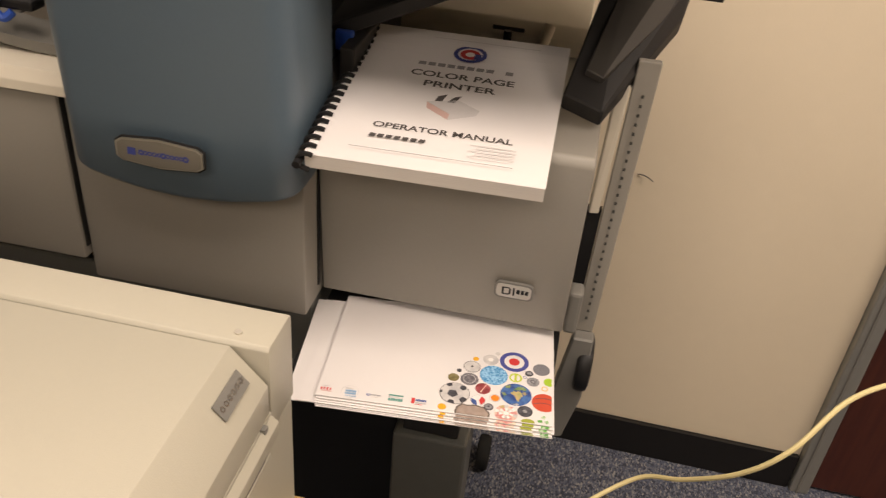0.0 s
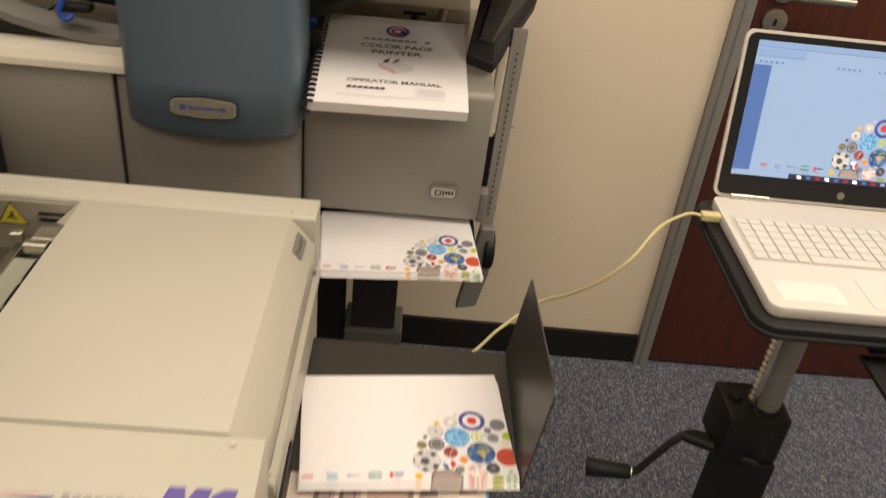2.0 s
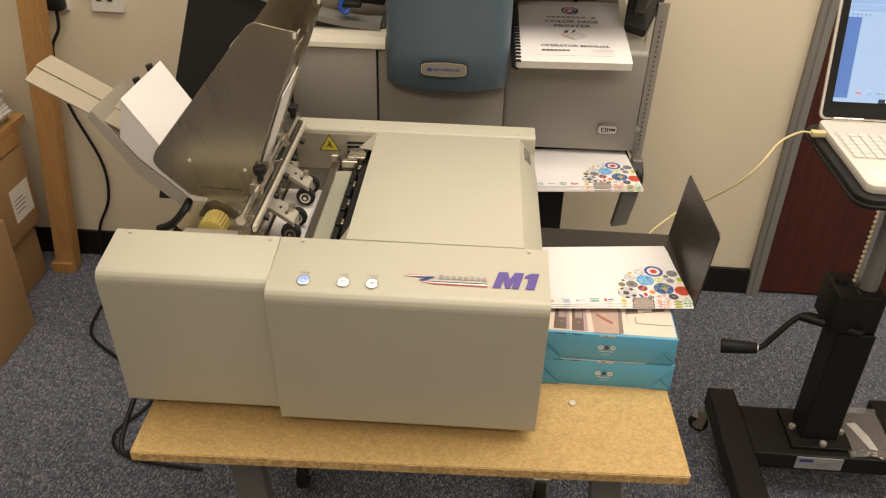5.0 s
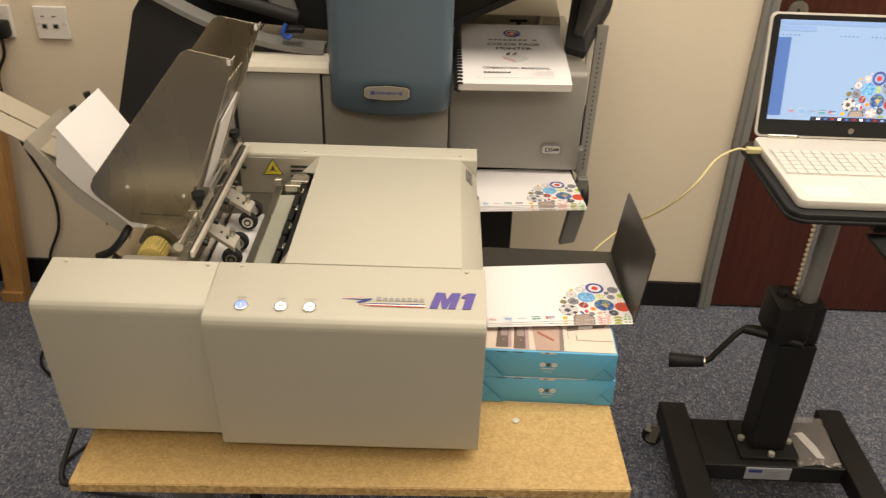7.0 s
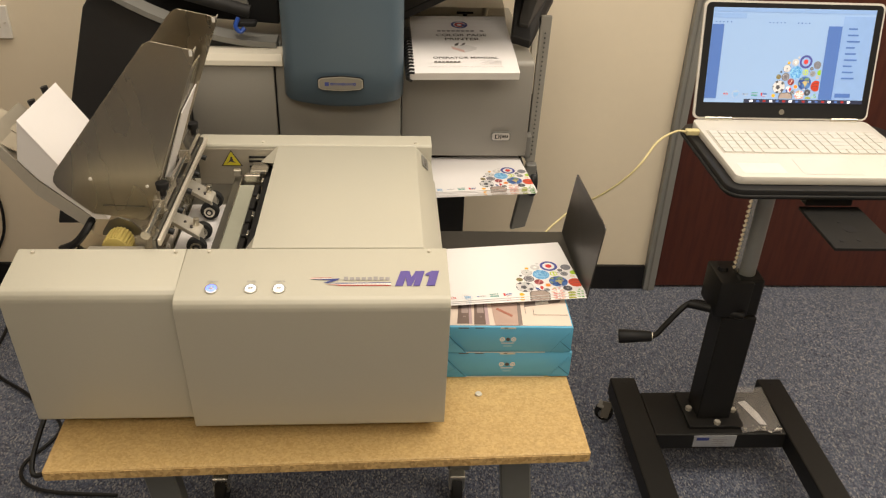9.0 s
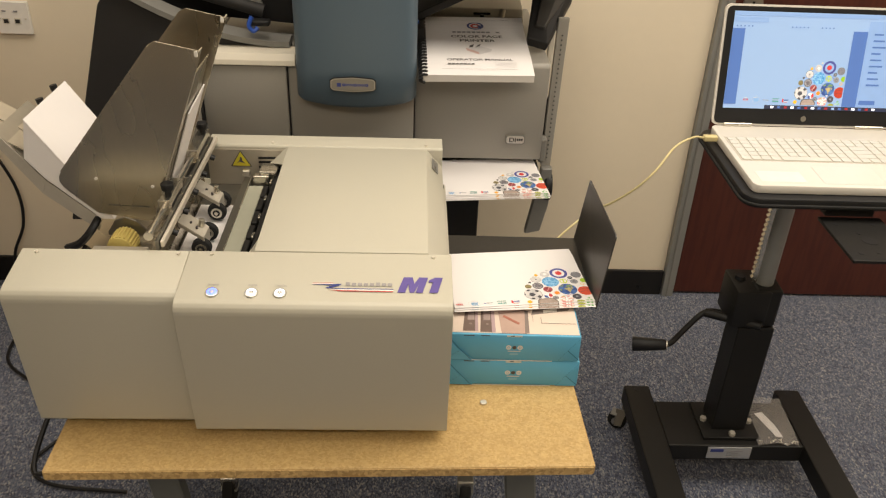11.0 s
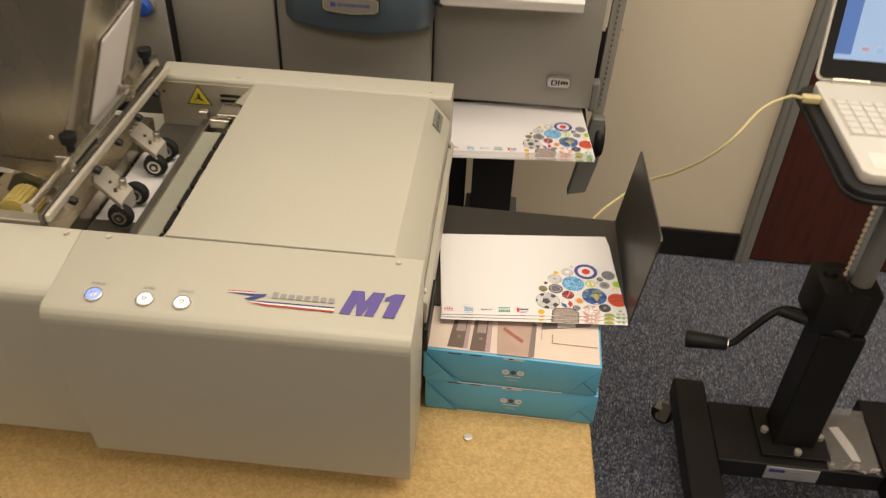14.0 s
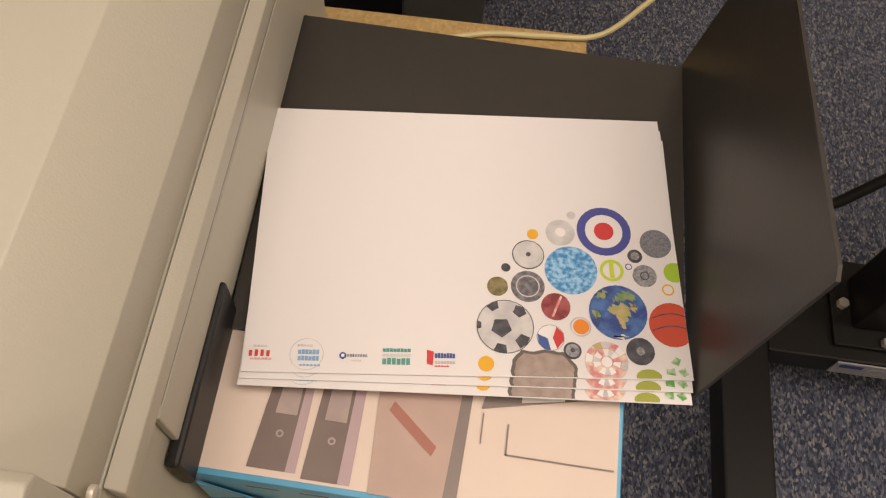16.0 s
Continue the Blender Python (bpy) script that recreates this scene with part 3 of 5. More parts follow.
part("title_strip", on_screen(0.018, 0.346, 0.210, 0.218, 0.0018), M_SCREENGREY, display)
part("tab_strip", on_screen(0.018, 0.085, 0.198, 0.207, 0.0018), M_SCREENGREY, display)
part("sign_button", on_screen(0.286, 0.318, 0.047, 0.055, 0.0024), M_SCREENB, display)
for k in range(14):
    part("tool_icon", on_screen(0.024 + 0.0075 * k + (0.07 if k > 4 else 0) + (0.02 if k > 9 else 0), 0.0262 + 0.0075 * k + (0.07 if k > 4 else 0) + (0.02 if k > 9 else 0), 0.1895, 0.1918, 0.0024), M_SCREENB, display)
for k in range(9):
    part("pane_line", on_screen(0.294, 0.312 + 0.004 * (k % 3), 0.180 - 0.012 * k, 0.183 - 0.012 * k, 0.0024), M_SCREENB, display)
for k in range(16):
    part("task_icon", on_screen(0.112 + 0.0135 * k, 0.118 + 0.0135 * k, 0.0358, 0.0398, 0.0026), (M_WHITELIT, M_SCREENB, M_RED)[k % 3] if k != 9 else M_SCREENW, display)
part("round_mark", SCREEN.disc(0.182, 0.016, 0.0055, 0.0014), M_SILVER, bezel, "small silver round mark")
for hx in (0.552, 0.815):
    part("hinge", rod((hx, 0.636, 0.862), (hx + 0.055, 0.636, 0.862), 0.0045, 12), M_BRIGHT, laptop, "bright metal hinge", smooth=True)
KEYBED = Plane((0.540, 0.476, 0.8592), (1, 0, 0), (0, 1, 0))
# Tan sheet under the keys: shade between the keys put into its colour.
part("key_gap_shade", KEYBED.shape(((-0.004, -0.003), (0.332, -0.003), (0.332, 0.103), (-0.004, 0.103)), 0.0, 0.0003), mat("keyboard_shadow_tan", (0.50, 0.465, 0.40), 0.6), laptop)
for row in range(6):
    for col in range(18):
        w = 0.0158
        a, h = 0.0185 * col, (0.0125 if row == 5 else 0.0158)
        if row == 0 and 4 <= col <= 8:
            if col > 4:
                continue
            w = 0.0158 + 4 * 0.0185
        if row in (1, 2, 3) and col == 13:
            continue
        if row in (1, 2, 3) and col == 12:
            w += 0.0185
        part("key", prism(rounded(KEYBED.at(a, 0).x, KEYBED.at(a + w, 0).x, KEYBED.at(0, 0.0172 * row).y, KEYBED.at(0, 0.0172 * row + h).y, 0.002, 1), "z", 0.8596, 0.8610), M_KEY, laptop)
part("trackpad", prism(rounded(0.655, 0.765, 0.385, 0.455, 0.004, 2), "z", 0.8592, 0.8595), M_LAPTOP, laptop)
part("palm_sticker", prism(rounded(0.545, 0.625, 0.388, 0.430, 0.002, 2), "z", 0.8592, 0.8594), M_LABEL, laptop, "faint worn pink-white sticker patch")


# ---- printed sheets ----
def ink(name, base, second=None, scale=60, emit=0.0):
    return mat(name, base, 0.6, vary=0.12, scale=scale, second=second, emit=emit)


def inks(emit):
    tag = "_lit" if emit else ""
    return {
        "white": ink("print_white" + tag, (0.82, 0.80, 0.79), emit=emit), "blue": ink("print_sea_blue" + tag, (0.045, 0.25, 0.55), (0.30, 0.56, 0.80), 420, emit),
        "ring": ink("print_royal" + tag, (0.065, 0.075, 0.30), emit=emit), "red": ink("print_red" + tag, (0.60, 0.045, 0.045), emit=emit),
        "mesh": ink("print_mesh_grey" + tag, (0.24, 0.24, 0.27), (0.14, 0.14, 0.16), 900, emit), "disc": ink("print_pale_disc" + tag, (0.66, 0.64, 0.63), (0.48, 0.47, 0.48), 90, emit),
        "amber": ink("print_amber" + tag, (0.80, 0.42, 0.02), emit=emit), "dark": ink("print_dark" + tag, (0.05, 0.05, 0.06), (0.09, 0.09, 0.11), 200, emit),
        "coin": ink("print_coin" + tag, (0.16, 0.13, 0.05), (0.26, 0.22, 0.10), 260, emit), "compass": ink("print_compass" + tag, (0.12, 0.11, 0.13), (0.22, 0.21, 0.23), 380, emit),
        "lime": ink("print_lime" + tag, (0.52, 0.62, 0.05), emit=emit), "silver": ink("print_silver" + tag, (0.36, 0.36, 0.38), (0.18, 0.18, 0.20), 600, emit),
        "apple": ink("print_apple" + tag, (0.36, 0.55, 0.03), emit=emit), "wine": ink("print_wine" + tag, (0.22, 0.03, 0.035), (0.38, 0.09, 0.10), 120, emit),
        "globe": ink("print_globe" + tag, (0.030, 0.065, 0.25), (0.07, 0.17, 0.42), 120, emit), "land": ink("print_land_tan" + tag, (0.55, 0.42, 0.20), (0.36, 0.36, 0.13), 200, emit), "leafland": ink("print_land_green" + tag, (0.16, 0.28, 0.10), (0.34, 0.36, 0.16), 220, emit), "basket": ink("print_orange_red" + tag, (0.58, 0.075, 0.035), emit=emit),
        "orange": ink("print_orange" + tag, (0.80, 0.25, 0.02), emit=emit), "log": ink("print_log" + tag, (0.40, 0.32, 0.28), (0.30, 0.235, 0.20), 130, emit),
        "bark": ink("print_bark" + tag, (0.13, 0.11, 0.095), emit=emit), "rose": ink("print_rose" + tag, (0.66, 0.25, 0.25), (0.74, 0.62, 0.50), 260, emit),
        "olive": ink("print_olive" + tag, (0.33, 0.36, 0.05), emit=emit), "leaf": ink("print_green" + tag, (0.10, 0.36, 0.06), (0.55, 0.66, 0.50), 250, emit),
        "navy": ink("print_navy" + tag, (0.05, 0.10, 0.32), emit=emit), "sky": ink("print_sky" + tag, (0.22, 0.42, 0.66), emit=emit), "teal": ink("print_teal" + tag, (0.08, 0.32, 0.28), emit=emit),
    }


INK, LIT = inks(0.0), inks(0.45)


def pattern(plane, parent, I, k=1.0, a0=0.0, b0=0.0, wide=0.2288, low=0.0006, seg=28, lift=0.0004):
    """The printed picture of round things in the sheet's corner, and the row of small marks along its foot."""

    def ragged(pts, size):
        """An uneven outline: each side gets three inner points pushed in or out a little."""
        out = []
        for (p, q), (r, t) in zip(pts, pts[1:] + pts[:1]):
            out.append((p, q))
            for f in (0.25, 0.5, 0.75):
                w = size * math.sin(91.7 * (p + f * (r - p)) * 60 + 57.3 * (q + f * (t - q)) * 60)
                out.append((p + f * (r - p) + w, q + f * (t - q) - w))
        return out

    def cut(a, b, r, step=0, kind="disc", r0=0.0, material="dark", squash=1.0):
        pts = [(a0 + k * min(a + r * math.cos(2 * math.pi * q / seg), wide), b0 + k * max(b + squash * r * math.sin(2 * math.pi * q / seg), low)) for q in range(seg)]
        if r0:
            bm = plane.ring(a0 + k * a, b0 + k * b, k * r0, k * r, lift + 0.0003 * step, seg=seg)
        else:
            bm = plane.shape(pts, lift + 0.0003 * step, 0.00012)
        part("printed_" + kind, bm, I[material], parent)

    cut(0.1898, 0.0855, 0.0152, 0, "ring", 0.0105, "ring"), cut(0.1898, 0.0855, 0.0055, 0, "spot", 0, "red")
    cut(0.2181, 0.0785, 0.0088, material="mesh"), cut(0.1653, 0.0839, 0.0081, material="disc"), cut(0.1653, 0.0839, 0.0028, 1, "spot", 0, "white")
    cut(0.1722, 0.0950, 0.0025, material="disc"), cut(0.1499, 0.0824, 0.0031, material="amber")
    cut(0.1469, 0.0697, 0.0088, 0, "ring", 0.0083, "dark"), cut(0.1469, 0.0697, 0.0082, material="disc"), cut(0.1469, 0.0697, 0.0013, 1, "spot", 0, "dark")
    cut(0.1344, 0.0615, 0.0025, material="dark"), cut(0.1296, 0.0502, 0.0056, material="coin")
    cut(0.1458, 0.0506, 0.0091, material="compass"), cut(0.1458, 0.0506, 0.0064, 1, "ring", 0.0058, "disc")
    cut(0.1698, 0.0609, 0.0144, material="blue")
    cut(0.1921, 0.0614, 0.0066, 0, "ring", 0.0048, "lime")
    part("printed_bar", plane.bar(a0 + k * 0.1909, a0 + k * 0.1933, b0 + k * 0.057, b0 + k * 0.066, lift), I["lime"], parent)
    cut(0.2057, 0.0704, 0.0041, material="dark"), cut(0.2057, 0.0704, 0.0024, 1, "spot", 0, "silver"), cut(0.2016, 0.0639, 0.0019, 0, "ring", 0.0014, "ring")
    cut(0.2099, 0.0586, 0.0066, material="silver"), cut(0.2099, 0.0586, 0.0026, 1, "ring", 0.0019, "dark")
    cut(0.2265, 0.0610, 0.0059, material="apple"), cut(0.2218, 0.0506, 0.0034, 0, "ring", 0.0025, "amber")
    cut(0.1602, 0.0392, 0.0078, material="wine")
    part("printed_seam", plane.shape([(a0 + k * p, b0 + k * q) for p, q in ((0.1575, 0.0335), (0.1588, 0.0332), (0.1640, 0.0450), (0.1628, 0.0453))], lift + 0.0003, 0.0001), I["rose"], parent)
    # football
    cut(0.1330, 0.0273, 0.0150, material="disc"), cut(0.1330, 0.0273, 0.0150, 1, "ring", 0.0146, "dark")
    for ang, rad, size in ((200, 0.0022, 0.0056), (48, 0.0118, 0.0038), (118, 0.0132, 0.0034), (178, 0.0146, 0.0026), (258, 0.0132, 0.0038), (318, 0.0122, 0.0042)):
        ca, cb = 0.1330 + rad * math.cos(radians(ang)), 0.0273 + rad * math.sin(radians(ang))
        pts = [(ca + size * math.cos(radians(72 * q + ang)), cb + size * math.sin(radians(72 * q + ang))) for q in range(5)]
        pts = [(0.1330 + (p - 0.1330) * min(1, 0.0148 / max(math.hypot(p - 0.1330, q - 0.0273), 1e-6)), 0.0273 + (q - 0.0273) * min(1, 0.0148 / max(math.hypot(p - 0.1330, q - 0.0273), 1e-6))) for p, q in pts]
        part("printed_patch", plane.shape([(a0 + k * p, b0 + k * q) for p, q in pts], lift + 0.0003, 0.0001), I["dark"], parent)
    cut(0.1933, 0.0369, 0.0156, material="globe")
    for pts, c in ((((-0.2, 0.25), (0.1, 0.32), (0.35, 0.22), (0.42, -0.05), (0.30, -0.35), (0.12, -0.62), (0.0, -0.40), (-0.06, -0.10), (-0.28, -0.02), (-0.36, 0.10)), "land"), (((-0.15, 0.38), (0.05, 0.36), (0.25, 0.45), (0.55, 0.40), (0.70, 0.58), (0.40, 0.80), (0.10, 0.72), (-0.08, 0.55)), "leafland"),
                   (((0.42, 0.30), (0.62, 0.30), (0.66, 0.08), (0.50, 0.05)), "land"), (((-0.75, 0.55), (-0.48, 0.80), (-0.30, 0.72), (-0.50, 0.48)), "leafland"), (((-0.90, -0.05), (-0.72, 0.08), (-0.62, -0.20), (-0.76, -0.48)), "leafland"), (((-0.30, -0.90), (0.0, -0.86), (0.30, -0.90), (0.0, -0.985)), "white")):
        part("printed_land", plane.shape([(a0 + k * (0.1933 + 0.0154 * p), b0 + k * (0.0369 + 0.0154 * q)) for p, q in ragged(list(pts), 0.07)], lift + 0.0003, 0.0001), I[c], parent)
    cut(0.2216, 0.0304, 0.0125, material="basket")
    for off in (-0.004, 0.003):
        part("printed_seam", plane.shape([(a0 + k * min(0.2105 + 0.0185 * q / 8, wide), b0 + k * (0.0304 + off + 0.003 * math.sin(q / 3))) for q in range(9)] + [(a0 + k * min(0.2105 + 0.0185 * q / 8, wide), b0 + k * (0.0310 + off + 0.003 * math.sin(q / 3))) for q in range(8, -1, -1)], lift + 0.0003, 0.0001), I["dark"], parent)
    cut(0.2029, 0.0151, 0.0075, material="dark"), cut(0.2029, 0.0151, 0.0022, 1, "spot", 0, "silver")
    cut(0.1564, 0.0216, 0.0072, material="white"), cut(0.1564, 0.0216, 0.0072, 1, "ring", 0.0069, "silver")
    part("printed_patch", plane.shape([(a0 + k * p, b0 + k * q) for p, q in ((0.1497, 0.0235), (0.1500, 0.0185), (0.1530, 0.0152), (0.1562, 0.0146), (0.1548, 0.0210))], lift + 0.0003, 0.0001), I["navy"], parent)
    part("printed_patch", plane.shape([(a0 + k * p, b0 + k * q) for p, q in ((0.1598, 0.0275), (0.1575, 0.0215), (0.1595, 0.0155), (0.1632, 0.0200), (0.1633, 0.0240))], lift + 0.0003, 0.0001), I["red"], parent)
    cut(0.1726, 0.0281, 0.0056, 0, "ring", 0.0048, "disc"), cut(0.1729, 0.0281, 0.0042, material="orange")
    cut(0.1674, 0.0147, 0.0047, material="dark"), cut(0.1674, 0.0147, 0.0036, 1, "spot", 0, "silver"), cut(0.1674, 0.0147, 0.0012, 2, "spot", 0, "dark")
    cut(0.1226, 0.0067, 0.0041, material="amber")
    for size, high, step, c in ((0.0172, 0.0138, 0, "bark"), (0.0154, 0.0120, 1, "log")):
        rim = [(0.1519 + size * (1 + 0.045 * math.sin(7 * q) + 0.03 * math.sin(17 * q)) * math.cos(math.pi * q / 24) * (1.0 if abs(q - 12) > 5 else 1.06), low + high * (1 + 0.05 * math.sin(5.3 * q)) * min(1.0, 1.25 * math.sin(math.pi * q / 24))) for q in range(25)]
        part("printed_log", plane.shape([(a0 + k * p, b0 + k * q) for p, q in rim], lift + 0.0003 * step, 0.00012), I[c], parent)
    cut(0.1847, 0.0089, 0.0112, 0, "fan", 0, "rose")
    for q in range(14):
        t0, t1 = radians(q * 360 / 14), radians((q + 1) * 360 / 14)
        for r0, r1, names in ((0.0035, 0.0072, ("rose", "white", "disc", "white")), (0.0076, 0.0112, ("rose", "white", "rose", "disc", "land"))):
            pts = [(0.1847 + r * math.cos(tt), 0.0089 + r * math.sin(tt)) for r, tt in ((r0, t0), (r1, t0), (r1, t1), (r0, t1))]
            if min(pp[1] for pp in pts) > low:
                part("printed_sector", plane.shape([(a0 + k * pp[0], b0 + k * pp[1]) for pp in pts], lift + 0.0003, 0.0001), I[names[q % len(names)]], parent)
    cut(0.1847, 0.0089, 0.0028, 1, "spot", 0, "white")
    cut(0.2060, 0.0015, 0.0066, 0, "bowl", 0, "olive", 0.6)
    for ang in (90, 210, 330):
        ca, cb = 0.2210 + 0.0036 * math.cos(radians(ang)), 0.0062 + 0.0036 * math.sin(radians(ang))
        pts = [(a0 + k * min(ca + 0.0030 * math.cos(radians(ang + 100 * q)), wide), b0 + k * max(cb + 0.0026 * math.sin(radians(ang + 100 * q)), low)) for q in range(4)]
        part("printed_arrow", plane.shape(pts, lift, 0.0001), I["leaf"], parent)
    # small emblems along the foot, each a few blocks in its colours
    def blocks(a, b, n, w, hh, c, gap=0.25):
        for q in range(n):
            p0 = a + w * q
            part("printed_mark", plane.bar(a0 + k * p0, a0 + k * (p0 + w * (1 - gap)), b0 + k * b, b0 + k * (b + hh * (1.0 if q % 3 else 0.9)), lift), I[c], parent)

    blocks(0.0030, 0.0082, 4, 0.0029, 0.0034, "red", 0.45), blocks(0.0040, 0.0064, 6, 0.0018, 0.0009, "rose"), blocks(0.0050, 0.0132, 4, 0.0018, 0.0010, "disc")
    part("printed_ring", plane.ring(a0 + k * 0.0318, b0 + k * 0.0098, k * 0.0082, k * 0.0086, lift, seg=20), I["disc"], parent)
    blocks(0.0275, 0.0098, 6, 0.0018, 0.0024, "sky", 0.15), blocks(0.0275, 0.0064, 6, 0.0018, 0.0024, "sky", 0.15), blocks(0.0270, 0.0138, 5, 0.0016, 0.0012, "disc"), blocks(0.0285, 0.0035, 6, 0.0018, 0.0009, "sky")
    cut(0.0500, 0.0094, 0.0018, 0, "spot", 0, "navy"), cut(0.0500, 0.0094, 0.0009, 1, "spot", 0, "white"), blocks(0.0522, 0.0088, 8, 0.0013, 0.0015, "silver"), blocks(0.0545, 0.0065, 4, 0.0013, 0.0008, "disc")
    blocks(0.0700, 0.0120, 8, 0.0018, 0.0018, "teal", 0.12), blocks(0.0700, 0.0095, 8, 0.0018, 0.0014, "disc", 0.12), blocks(0.0700, 0.0052, 6, 0.0024, 0.0034, "teal", 0.2)
    part("printed_mark", plane.shape([(a0 + k * p, b0 + k * q) for p, q in ((0.0925, 0.0060), (0.0955, 0.0052), (0.0960, 0.0125), (0.0925, 0.0135))], lift, 0.00012), I["red"], parent)
    blocks(0.0965, 0.0092, 7, 0.0015, 0.0026, "navy", 0.15), blocks(0.0965, 0.0062, 7, 0.0015, 0.0014, "disc", 0.15), blocks(0.0965, 0.0044, 5, 0.0015, 0.0008, "red")


pattern(SCREEN, display, LIT, 0.86, 0.054, 0.043, lift=0.0020, seg=20)


def sheet(at, turn, name, label, thick=0.0004, w=0.229, h=0.162, curl=0.0):
    """One printed sheet as a thin slab with its lower left corner at a place."""
    u = Vector((math.cos(radians(turn)), math.sin(radians(turn)), 0))
    v = Vector((-u.y, u.x, 0))
    pl = Plane(at, u, v)
    t = thing(name, at, label, "sheet", "printed sheets")
    part("paper", pl.shape([(0, 0), (w, 0), (w, h), (0, h)], 0.0, thick), M_PAPER, t)
    return pl, t


# in the exit tray, lying on its floor
for k, (dx, dy, dr) in enumerate(((0.002, 0.004, 0.3), (-0.001, 0.002, -0.2), (0.001, 0.003, 0.1), (0.0, 0.001, 0.2))):
    sheet((0.0128 + dx, 0.1748 + dy, 0.7197 + 0.0013 * k), 7.2 + dr, "printed_sheet", "white printed sheet hidden in the stack but for its rim")
for k, (dx, dy, dr) in enumerate(((-0.0008, -0.0062, -1.5), (-0.0004, -0.0030, -0.75))):
    pl, t = sheet((0.0128 + dx, 0.1748 + dy, 0.7250 + 0.0013 * k), 7.2 + dr, "printed_sheet", "white printed sheet showing the printed lower rim")
    pattern(pl, t, INK, lift=0.0006, seg=16)
pl, t = sheet((0.0128, 0.1748, 0.7276), 7.2, "printed_sheet", "white printed sheet with coloured round pictures in its corner")
pattern(pl, t, INK, lift=0.0006)

# stack under the inserting machine
random.seed(4)
for k in range(9):
    last = k == 8
    pl, t = sheet((-0.013 + random.uniform(-0.002, 0.002) - 0.0006 * k, 0.5498 + 0.0009 * k + random.uniform(-0.0006, 0.0006), 0.7186 + 0.00095 * k), 6.2 + random.uniform(-0.5, 0.5), "printed_sheet", "white printed sheet with coloured round pictures in its corner" if last else "white printed sheet in the stack under the machine", 0.0007)
    if last:
        pattern(pl, t, INK, lift=0.0010)
    else:
        for a0, a1, c in ((0.121, 0.126, "amber"), (0.136, 0.168, "log"), (0.175, 0.194, "rose"), (0.200, 0.211, "olive"), (0.218, 0.226, "leaf")):
            part("printed_strip", pl.bar(a0, a1, 0.0, 0.004, 0.0010), INK[c], t)
for k in range(3):
    pl, t = sheet((-0.045 + 0.006 * k, 0.549, 0.7188 + 0.0012 * k), 8.0 - k, "printed_sheet", "white printed sheet slid out to the side of the stack", 0.0009)
part("delivery_plate", turned(box(-0.06, 0.205, 0.60, 0.76, 0.7105, 0.7182, 0.001), (0, 0.65, 0.71), 0), M_BLACK, inserter, "black delivery plate")

# ---- front cover print and buttons ----
SLOPE = Plane((-0.3575, -0.0070, 0.8705), (1, 0, 0), (0, 0.0971, 0.0133))


M_FAINTINK = mat("faint_grey_print", (0.30, 0.285, 0.285), 0.6, vary=0.3, scale=500)
M_CHROME = mat("brushed_chrome_button", (0.62, 0.61, 0.58), 0.30, metal=0.9, vary=0.2, scale=120, stretch=(1, 8, 1))


def button(a, lit):
    c = SLOPE.at(a, 0.0075, -0.002)
    b = part("push_button", rod(c, c + 0.0042 * SLOPE.n, 0.0088, 24, bevel=0.0008), M_CHROME, printer, "round chrome push button", smooth=True)
    part("light_ring", SLOPE.ring(a, 0.0075, 0.0036, 0.0066, 0.0026), lit, b)
    part("power_mark", SLOPE.bar(a - 0.0006, a + 0.0006, 0.0050, 0.0105, 0.0026), M_WHITE, b)


button(0.0455, M_BLUELIT), button(0.0960, M_WHITELIT), button(0.1325, M_WHITELIT)
for a, word in ((0.0445, "POWER"), (0.0955, "PAPER"), (0.1320, "CANCEL")):
    SLOPE.text(word, a, 0.0225, 0.0042, M_GREYINK, front, "button_lettering")
# maker's mark: ribbon, bar for the name, slanted violet blocks
for pts, m in ((((0.172, 0.0262), (0.200, 0.0268), (0.211, 0.0278), (0.209, 0.0250), (0.196, 0.0190), (0.190, 0.0195), (0.200, 0.0245)), M_NAVY),
               (((0.193, 0.0185), (0.212, 0.0172), (0.279, 0.0178), (0.279, 0.0192), (0.212, 0.0188)), M_NAVY),
               (((0.194, 0.0155), (0.212, 0.0134), (0.279, 0.0130), (0.279, 0.0144), (0.212, 0.0150)), M_RED),
               (((0.172, 0.0290), (0.200, 0.0298), (0.200, 0.0288), (0.172, 0.0280)), M_RED)):
    part("ribbon_mark", SLOPE.shape(pts, 0.0006), m, front)
for k in range(8):
    a, hi = 0.2160 + 0.0079 * k, (0.0318 if k in (0, 5) else 0.0306)
    part("name_block", SLOPE.bar(a + 0.0004, a + 0.0060, 0.0240, hi - 0.0006, 0.0006), M_FAINTINK, front)
for pts in (((0.2844, 0.0125), (0.2925, 0.0428), (0.3045, 0.0428), (0.3068, 0.0300), (0.3130, 0.0428), (0.3252, 0.0428), (0.3175, 0.0125), (0.3085, 0.0125), (0.3128, 0.0290), (0.3062, 0.0125), (0.3005, 0.0125), (0.2990, 0.0290), (0.2948, 0.0125)),
            ((0.3262, 0.0125), (0.3375, 0.0125), (0.3447, 0.0428), (0.3345, 0.0428), (0.3262, 0.0372), (0.3252, 0.0325), (0.3312, 0.0335))):
    part("violet_block", SLOPE.shape(pts, 0.0006), M_PURPLE, front)
for pts in (((0.193, 0.0172), (0.212, 0.0154), (0.279, 0.0148), (0.279, 0.0174), (0.212, 0.0170)), ((0.172, 0.0266), (0.200, 0.0272), (0.200, 0.0285), (0.172, 0.0278))):
    part("ribbon_mark", SLOPE.shape(pts, 0.0005), M_WHITE, front)

